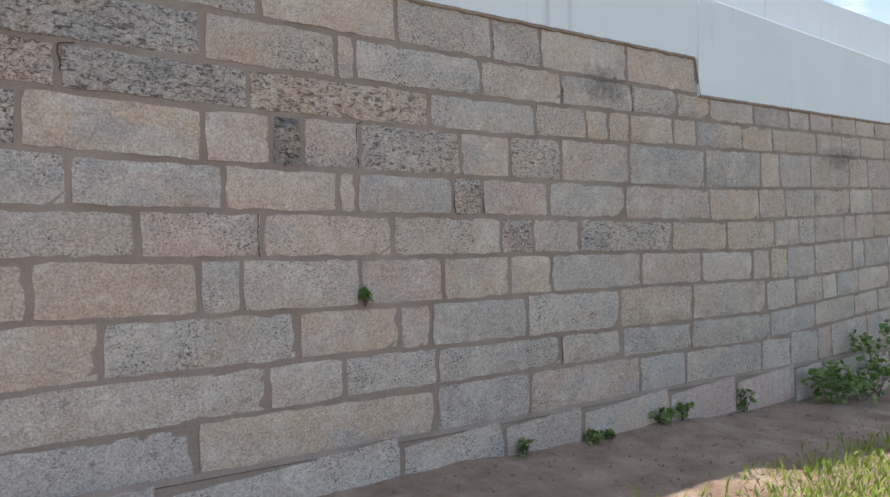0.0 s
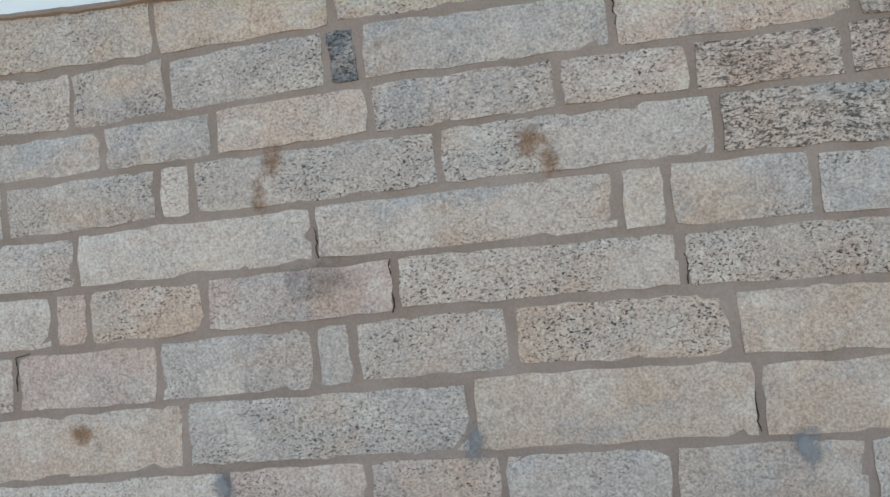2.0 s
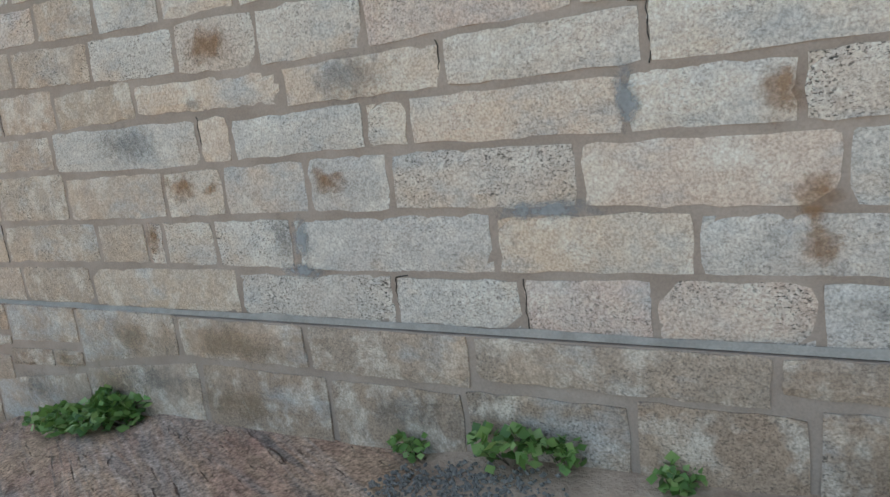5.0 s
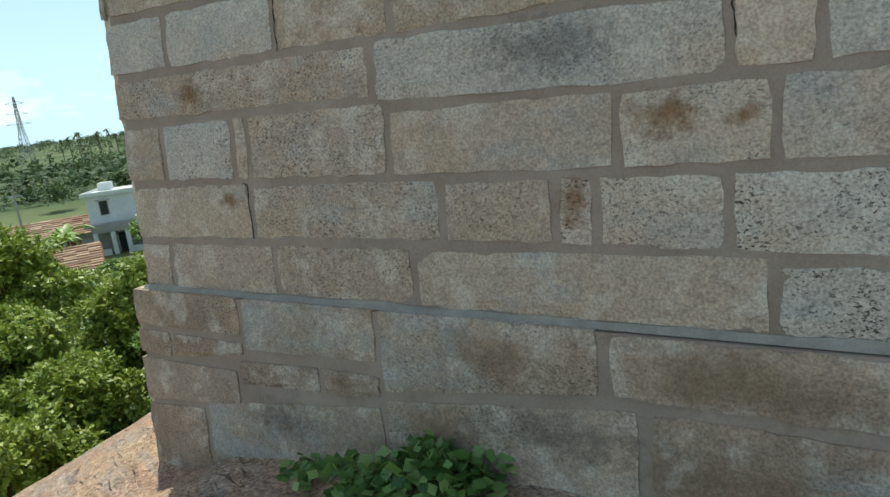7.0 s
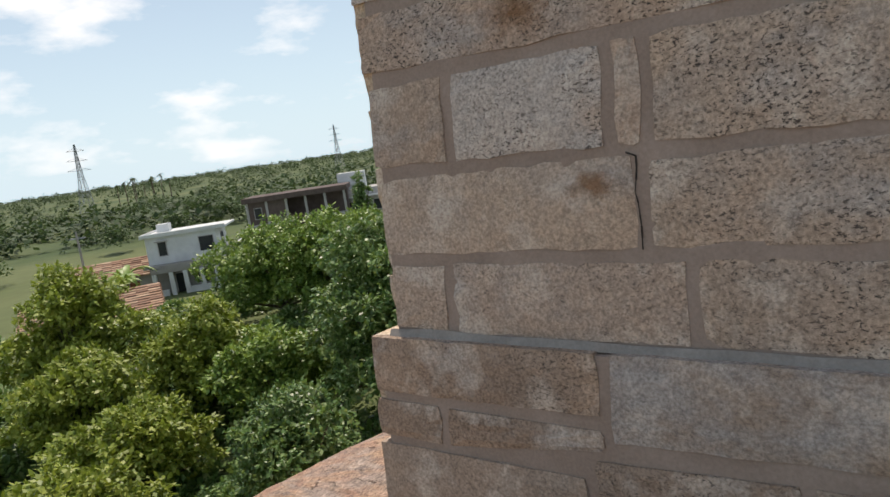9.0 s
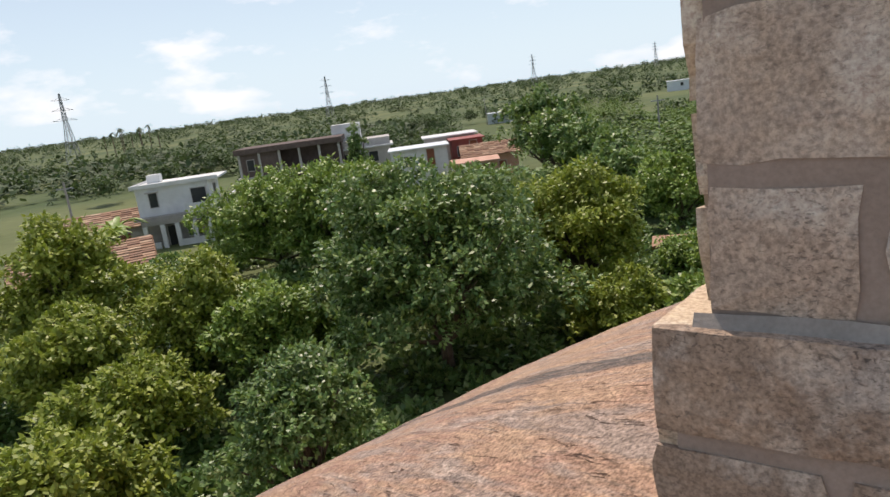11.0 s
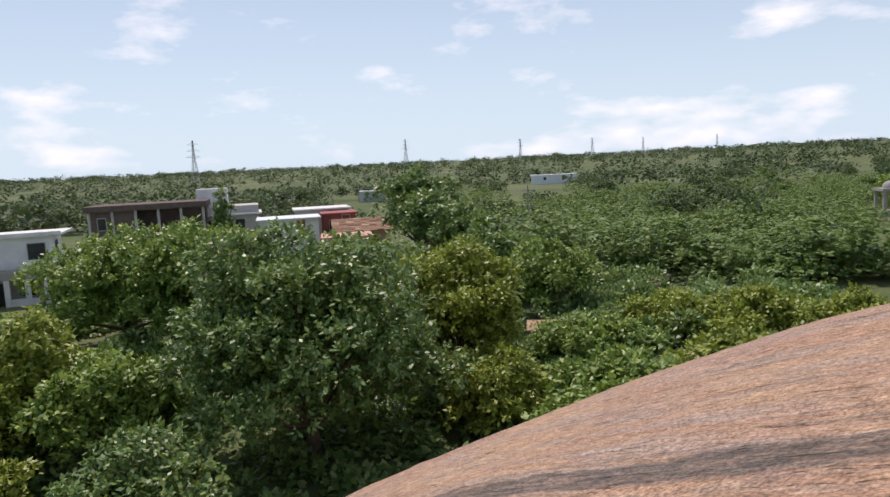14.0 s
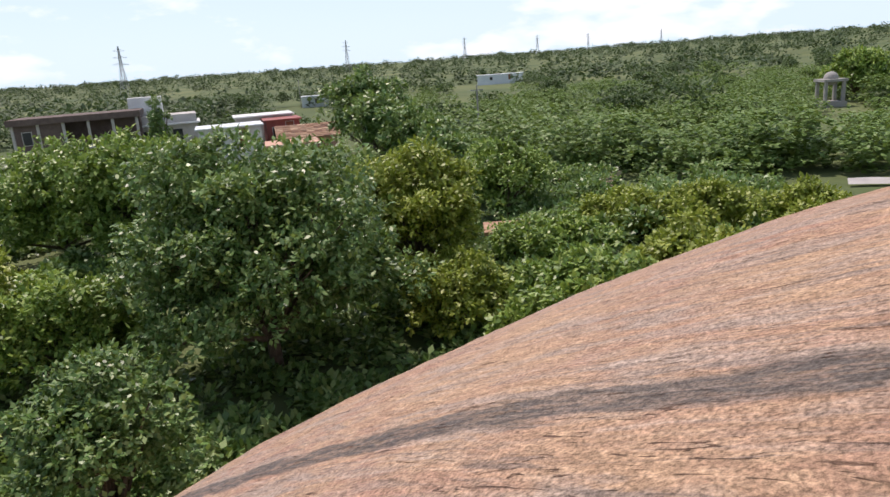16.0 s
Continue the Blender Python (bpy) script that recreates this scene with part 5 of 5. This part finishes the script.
def palm(d, bearing, h, seed):
    """A slender palm with a round head of drooping fronds."""
    rng = np.random.default_rng(seed)
    b = radians(bearing)
    t = thing("palm_tree", -d * math.sin(b), d * math.cos(b), PLAIN + 0.2 + (d - 350) * 0.011, rng.uniform(0, 360), "distant slender palm tree above the scrub", "palm", "palms on the skyline")
    bm = bmesh.new()
    limb(bm, (0, 0, 0), (0.3, 0.1, h), 0.3, 0.2, 6)
    part("trunk", bm, M_BARK, t)
    for k in range(12):
        a, up, length = k * 2.4, rng.uniform(-0.5, 0.9), rng.uniform(2.6, 3.6)
        pts = np.zeros((5, 2, 3))
        for i in range(5):
            q = i / 4
            w = 0.45 * (1 - q) + 0.1
            for j, v in enumerate((-1, 1)):
                pts[i, j] = (0.3 + length * q * math.cos(a) - v * w * math.sin(a), 0.1 + length * q * math.sin(a) + v * w * math.cos(a), h + length * (up * q - 0.8 * q * q))
        child("frond", grid_mesh("frond", pts, M_LEAF_FAR), t)


def build_undergrowth():
    """Bushes that close the ground between the near trees."""
    rng = np.random.default_rng(44)
    q = []
    for _ in range(240):
        b, d = rng.uniform(-2, 84), rng.uniform(15, 66)
        x, y = -d * math.sin(radians(b)), d * math.cos(radians(b))
        if d < 17 or (x > -9 and y < 17) or (d > 56 and b > 60):
            continue
        r = rng.uniform(1.2, 2.4)
        bl = [(x + rng.normal() * r * 0.6, y + rng.normal() * r * 0.6, PLAIN + rng.uniform(0.3, 1.6) * (0.4 if d < 26 else 1.0), r * rng.uniform(0.3, 0.6), 0.7) for _ in range(6)]
        q.append(leaf_cloud(900, bl, 0.3, rng, 0.3, 0.6))
    ob = new("undergrowth", quads_mesh("undergrowth", np.concatenate(q), M_LEAF_DARK))
    tagged(ob, "tangled dark green bushes between the trees", "undergrowth", kind="stuff")


build_trees()
for i, (x, y, h) in enumerate(((-57.5, 27.0, 4.6), (-59.5, 28.5, 5.2), (-56.0, 25.2, 4.2), (-60.0, 45.0, 5.4))):
    banana(x, y, h, 70 + i)
for i in range(9):
    palm(400 + 12 * (i * 5 % 7), 59.4 + 0.42 * i + 0.15 * (i % 3), 13.0 + (i * 3 % 4), 90 + i)
build_undergrowth()
build_thicket()
build_groves()
build_far_woods()


def pylon(d, bearing, top, label, height):
    """Lattice transmission tower."""
    b = radians(bearing)
    t = thing("transmission_tower", -d * math.sin(b), d * math.cos(b), top - height, bearing + 25, label, "pylon", "power line towers")
    thick = 0.09 + d * 0.00007
    w = height * 0.09
    waist = 0.62

    def half(z):
        k = z / height
        return w * (1 - k / waist * 0.74) if k < waist else w * 0.26 * (1 - (k - waist) / (1 - waist) * 0.7)

    for sx, sy in ((1, 1), (1, -1), (-1, 1), (-1, -1)):
        bm = bmesh.new()
        zs = [0, height * waist, height]
        for a, c in zip(zs, zs[1:]):
            limb(bm, (sx * half(a), sy * half(a), a), (sx * half(c), sy * half(c), c), thick, thick, 4)
        part("leg", bm, M_STEEL, t)
    bm = bmesh.new()
    zs = [height * k for k in (0, 0.16, 0.3, 0.42, 0.53, 0.62, 0.7, 0.78, 0.86, 0.93, 1.0)]
    for a, c in zip(zs, zs[1:]):
        for ax in (0, 1):
            for s in (-1, 1):
                def at(u, z):
                    return (u * half(z), s * half(z), z) if ax == 0 else (s * half(z), u * half(z), z)
                limb(bm, at(-1, a), at(1, c), thick * 0.6, thick * 0.6, 3)
                limb(bm, at(1, a), at(-1, c), thick * 0.6, thick * 0.6, 3)
                limb(bm, at(-1, c), at(1, c), thick * 0.6, thick * 0.6, 3)
    part("bracing", bm, M_STEEL, t)
    for k, arm in ((0.68, 0.15), (0.8, 0.13), (0.92, 0.11)):
        bm = bmesh.new()
        z = height * k
        for s in (-1, 1):
            limb(bm, (0, 0, z), (s * arm * height, 0, z), thick, thick * 0.6, 4)
            limb(bm, (0, 0, z + height * 0.035), (s * arm * height, 0, z), thick * 0.7, thick * 0.5, 4)
        part("cross_arm", bm, M_STEEL, t)


def block(parent, name, mat, x0, y0, z0, x1, y1, z1, label="", bevel=0.0):
    return part(name, box_bm(x0, y0, z0, x1, y1, z1, bevel), mat, parent, label)


def opening(parent, face, u, z, w, h, mat=None, name="window"):
    """A window or door on a face ('x0' plane value, 'y0' ...), with frame and recessed pane."""
    axis, v = face
    mat = mat or M_WINDOW
    if axis == "y":
        fr = part(name, box_bm(u - w / 2 - 0.08, v - 0.06, z - 0.08, u + w / 2 + 0.08, v + 0.02, z + h + 0.08, 0.01), M_GREYWALL, parent)
        part("pane", box_bm(u - w / 2, v - 0.075, z, u + w / 2, v - 0.062, z + h), mat, fr)
    else:
        fr = part(name, box_bm(v - 0.02, u - w / 2 - 0.08, z - 0.08, v + 0.06, u + w / 2 + 0.08, z + h + 0.08, 0.01), M_GREYWALL, parent)
        part("pane", box_bm(v + 0.062, u - w / 2, z, v + 0.075, u + w / 2, z + h), mat, fr)


def build_white_house():
    """Two storeys, flat roof, balcony; its front looks at -y, its side at +x."""
    h = thing("house", -61.9, 32.2, PLAIN, 47, "two-storey white house with a flat roof and balcony", "house")
    block(h, "ground_floor", M_POLE, 0.2, 0, 0, 7.6, 6.0, 3.1)
    block(h, "upper_floor", M_WHITE, 0, -0.1, 3.3, 6.6, 6.0, 5.95)
    block(h, "floor_slab", M_POLE, -0.3, -1.4, 3.05, 8.2, 6.2, 3.3)
    block(h, "roof_slab", M_WHITE, -0.35, -0.5, 5.95, 7.6, 6.4, 6.12, "pale flat roof slab")
    block(h, "water_tank", M_WHITE, 0.4, 3.5, 6.12, 1.6, 4.7, 6.9)
    block(h, "balcony_wall", M_WHITE, 4.4, -1.4, 3.3, 8.2, -1.25, 4.1)
    block(h, "balcony_wall", M_WHITE, 8.05, -1.25, 3.3, 8.2, 5.9, 4.1)
    block(h, "roof_rim", M_WHITE, -0.35, -0.5, 6.12, 7.6, -0.35, 6.3)
    block(h, "roof_rim", M_WHITE, -0.35, -0.35, 6.12, -0.2, 6.4, 6.3)
    block(h, "sun_shade", M_GREYWALL, 0.9, -0.5, 5.45, 2.1, -0.1, 5.55)
    block(h, "beam", M_POLE, 0.3, -1.5, 2.55, 8.0, -1.25, 3.05)
    for k, x in enumerate((0.55, 2.1, 3.4, 4.9, 6.3, 7.75)):
        block(h, "pillar", M_WHITE, x - 0.2, -1.52, 0.0, x + 0.2, -1.22, 2.55)
        if k not in (1, 5):
            block(h, "half_wall", M_WHITE, x + 0.2, -1.48, 0.0, x + (1.1 if k != 2 else 1.3), -1.3, 0.95)
    bm = bmesh.new()
    v = [bm.verts.new(p) for p in ((0.0, -3.9, -0.35), (8.4, -3.9, -0.35), (8.4, -1.6, 0.1), (0.0, -1.6, 0.1))]
    bm.faces.new(v)
    bmesh.ops.solidify(bm, geom=bm.faces[:], thickness=0.06)
    part("porch_roof", bm, M_SHEET, h, "pale sheet roof over the lower porch")
    opening(h, ("y", -0.1), 1.5, 4.1, 0.7, 1.3)
    # near-black pane stands in for the shadow inside the stair opening
    opening(h, ("y", -0.1), 5.6, 3.35, 1.3, 2.0, name="door")
    opening(h, ("y", 0.0), 2.7, 0.1, 1.0, 2.1, M_WINDOW, "door")
    opening(h, ("y", 0.0), 4.6, 1.0, 1.2, 1.2)
    opening(h, ("y", 0.0), 6.6, 1.0, 1.0, 1.2)
    opening(h, ("x", 6.6), 3.0, 4.1, 1.2, 1.2)
    w = thing("compound_wall", -64.4, 29.0, PLAIN, 47, "weathered whitewashed compound wall beside the house", "wall")
    block(w, "wall", M_GREYWALL, -4.5, 0.0, 0.0, 1.4, 0.2, 1.7)
    block(w, "coping", M_WHITE, -4.6, -0.06, 1.7, 1.5, 0.26, 1.85)


def tiled_house(x, y, turn, w, d, eave, ridge, label, walls=None):
    h = thing("house", x, y, PLAIN, turn, label, "house")
    block(h, "wall", walls or M_GREYWALL, 0, 0, 0, w, d, eave)
    bm = bmesh.new()
    for s in (0, 1):
        y0, y1 = (-0.5, d / 2) if s == 0 else (d + 0.5, d / 2)
        v = [bm.verts.new(p) for p in ((-0.5, y0, eave - 0.15), (w + 0.5, y0, eave - 0.15), (w + 0.5, y1, ridge), (-0.5, y1, ridge))]
        bm.faces.new(v)
    bmesh.ops.solidify(bm, geom=bm.faces[:], thickness=0.12)
    part("roof", bm, M_TILE, h, "weathered clay tile roof")
    for s in (0, 1):
        bm = bmesh.new()
        run, rows = d / 2 + 0.5, int((d / 2 + 0.5) / 0.3)
        for k in range(rows):
            for m in range(int((w + 1.0) / 0.9)):
                ya, yb = run * k / rows, run * (k + 1.15) / rows
                za, zb = (ridge - eave + 0.15) * ya / run, (ridge - eave + 0.15) * min(yb, run) / run
                x0, x1 = -0.5 + 0.9 * m, min(w + 0.5, -0.5 + 0.9 * (m + 1))
                lift = 0.13 + 0.012 * ((k * 7 + m * 3) % 5)
                f = (lambda q: -0.5 + q) if s == 0 else (lambda q: d + 0.5 - q)
                top = [bm.verts.new((x, f(min(q, run)), eave - 0.15 + z)) for x, q, z in ((x0, ya, za + lift), (x1, ya, za + lift), (x1, yb, zb + 0.085), (x0, yb, zb + 0.085), (x0, ya, za + 0.02), (x1, ya, za + 0.02))]
                bm.faces.new(top[:4] if s == 0 else top[3::-1])
                bm.faces.new((top[4], top[5], top[1], top[0]) if s == 0 else (top[0], top[1], top[5], top[4]))
        part("tiling", bm, M_TILE_ROW, h)
    for xx in (0.0, w - 0.12):
        bm = bmesh.new()
        v = [bm.verts.new(p) for p in ((xx, 0, eave), (xx, d, eave), (xx, d / 2, ridge - 0.1), (xx + 0.12, 0, eave), (xx + 0.12, d, eave), (xx + 0.12, d / 2, ridge - 0.1))]
        for f in ((0, 1, 2), (5, 4, 3), (0, 3, 4, 1), (1, 4, 5, 2), (2, 5, 3, 0)):
            bm.faces.new([v[i] for i in f])
        part("gable", bm, walls or M_GREYWALL, h)
    opening(h, ("y", 0.0), w * 0.3, 0.8, 0.9, 1.1)
    opening(h, ("y", 0.0), w * 0.7, 0.1, 0.9, 1.9, M_DOOR, "door")


def build_dark_house():
    """Unplastered two-storey shell with open bays."""
    h = thing("house", -77.0, 55.0, PLAIN, 42, "unfinished dark brick two-storey building with open bays", "house")
    block(h, "ground_floor", M_DARKBRICK, 0, 0, 0, 13.5, 8, 3.4)
    block(h, "back_wall", M_DARKBRICK, 0, 3.0, 3.5, 13.5, 8, 6.6)
    block(h, "floor_slab", M_GREYWALL, -0.3, -0.6, 3.4, 13.8, 8.2, 3.6)
    block(h, "roof_slab", M_DARKBRICK, -0.3, -0.4, 6.6, 13.8, 8.2, 7.3)
    for k in range(6):
        x = 0.2 + k * 2.62
        block(h, "column", M_GREYWALL, x - 0.15, 0.0, 3.6, x + 0.15, 0.3, 6.6)
    block(h, "panel", M_DARKBRICK, 0.4, 0.05, 3.6, 5.3, 0.2, 6.6)
    block(h, "panel", M_DARKBRICK, 5.5, 0.05, 3.6, 10.6, 0.2, 4.4)
    opening(h, ("y", 0.05), 1.6, 4.4, 0.9, 1.4)
    h2 = thing("house", -72.5, 66.5, PLAIN, 42, "grey rendered house with stair tower behind the dark building", "house")
    block(h2, "ground_floor", M_GREYWALL, 0, 0, 0, 9.0, 7, 6.2)
    block(h2, "stair_tower", M_WHITE, 1.0, 2.5, 6.2, 5.0, 6.5, 8.6)
    block(h2, "roof_slab", M_WHITE, -0.4, -0.8, 5.0, 9.4, 7.2, 5.2)
    opening(h2, ("y", 0.0), 3.0, 3.0, 1.2, 1.4)
    opening(h2, ("y", 0.0), 6.5, 3.0, 1.2, 1.4)


def flat_house(x, y, turn, w, d, hgt, mat, roof, label):
    h = thing("house", x, y, PLAIN, turn, label, "house")
    block(h, "wall", mat, 0, 0, 0, w, d, hgt)
    block(h, "roof_slab", roof, -0.3, -0.4, hgt, w + 0.3, d + 0.3, hgt + 0.16)
    opening(h, ("y", 0.0), w * 0.3, hgt - 2.0, 1.0, 1.2)
    opening(h, ("y", 0.0), w * 0.7, hgt - 2.2, 0.9, 2.0, M_DOOR, "door")
    return h


def utility_pole(x, y, h, label="thin grey utility pole with a cross arm"):
    t = thing("utility_pole", x, y, PLAIN, 30, label, "pole", "poles of the village line")
    bm = bmesh.new()
    limb(bm, (0, 0, 0), (0, 0, h), 0.13, 0.08, 8)
    part("shaft", bm, M_POLE, t)
    block(t, "cross_arm", M_STEEL, -0.7, -0.05, h - 0.6, 0.7, 0.05, h - 0.5)


def build_gazebo():
    """Small domed pavilion on columns, far beyond the thicket."""
    g = thing("pavilion", 10.5, 112.0, PLAIN, 20, "small pale domed pavilion on columns among the scrub", "pavilion")
    block(g, "base", M_POLE, -1.6, -1.6, 0, 1.6, 1.6, 1.2)
    for sx in (-1, 1):
        for sy in (-1, 1):
            block(g, "column", M_POLE, sx * 1.2 - 0.2, sy * 1.2 - 0.2, 1.2, sx * 1.2 + 0.2, sy * 1.2 + 0.2, 3.9)
    block(g, "roof_slab", M_POLE, -1.6, -1.6, 3.9, 1.6, 1.6, 4.25)
    bm = bmesh.new()
    bmesh.ops.create_uvsphere(bm, u_segments=20, v_segments=12, radius=0.95, matrix=Matrix.Translation((0, 0, 4.3)))
    part("dome", bm, M_POLE, g)


def build_tracks():
    """A pale road and a bare earth clearing in the scrub."""
    for name, a, b, w, mat, label in (("road", (5.5, 51.6), (14, 49.5), 0.35, M_GREYWALL, "pale concrete road through the scrub"),
                                      ("bare_earth", (-15.5, 56), (-9.5, 54), 2.2, M_SOIL, "clearing of bare reddish earth in the scrub")):
        n = 14
        pts = np.zeros((n, 2, 3))
        for i in range(n):
            k = i / (n - 1)
            x, y = a[0] + (b[0] - a[0]) * k, a[1] + (b[1] - a[1]) * k + 0.8 * math.sin(k * 5)
            ww = w * (1 + 0.3 * math.sin(k * 9))
            pts[i, 0], pts[i, 1] = (x, y - ww, PLAIN + 0.62), (x, y + ww, PLAIN + 0.9)
        tagged(new(name, grid_mesh(name, pts, mat)), label, name.replace("_", " "), kind="structure")


def build_town():
    build_gazebo()
    build_tracks()
    build_white_house()
    tiled_house(-52.5, 17.0, 62, 9.0, 6.0, 1.7, 3.1, "low house with a weathered clay tile roof")
    tiled_house(-66.0, 27.0, 60, 7.0, 5.0, 2.6, 4.0, "small house with a clay tile roof and pale walls")
    build_dark_house()
    flat_house(-57.5, 63.0, 40, 7.0, 6, 4.7, M_WHITE, M_SHEET, "white house with a pale sheet roof")
    flat_house(-60.0, 73.0, 40, 7.0, 6, 5.2, M_GREYWALL, M_WHITE, "grey house with a pale flat roof")
    flat_house(-54.0, 71.0, 40, 4.0, 6, 4.8, M_REDROOF, M_REDROOF, "small house with red painted walls")
    tiled_house(-50.0, 68.0, 38, 6.5, 5.0, 3.0, 4.2, "small house with a red tiled roof", M_ORANGE)
    flat_house(-46.0, 60.0, 36, 5.0, 5, 3.0, M_ORANGE, M_ORANGE, "salmon coloured house with a brown door")
    flat_house(-121, 180, 30, 15, 8, 3.4, M_SHEET, M_SHEET, "long pale shed in the scrub")
    flat_house(-101, 280, 20, 19, 8, 4.2, M_SHEET, M_SHEET, "long pale blue shed in the fields")
    flat_house(-12.4, 31.6, 20, 2.2, 1.6, 1.8, M_DARKBRICK, M_TILE, "small ruined red brick hut under the trees")
    utility_pole(-27.4, 72.8, 7.6)
    utility_pole(-120, 178, 8.5)
    utility_pole(-57.0, 24.0, 8.0)
    tower = "steel lattice power line tower"
    for d, b, top, h in ((320, 65.3, 22.0, 33), (490, 46.3, 24.5, 34), (890, 29.8, 36, 38), (1200, 20.5, 40, 38), (1500, 14.8, 44, 38), (1900, 10.9, 50, 38), (2300, 5.5, 56, 38)):
        pylon(d, b, top, tower, h + 6 if d > 1800 else h)


build_town()


build_parapet()
build_tower()
build_side_wall()
build_long_wall()
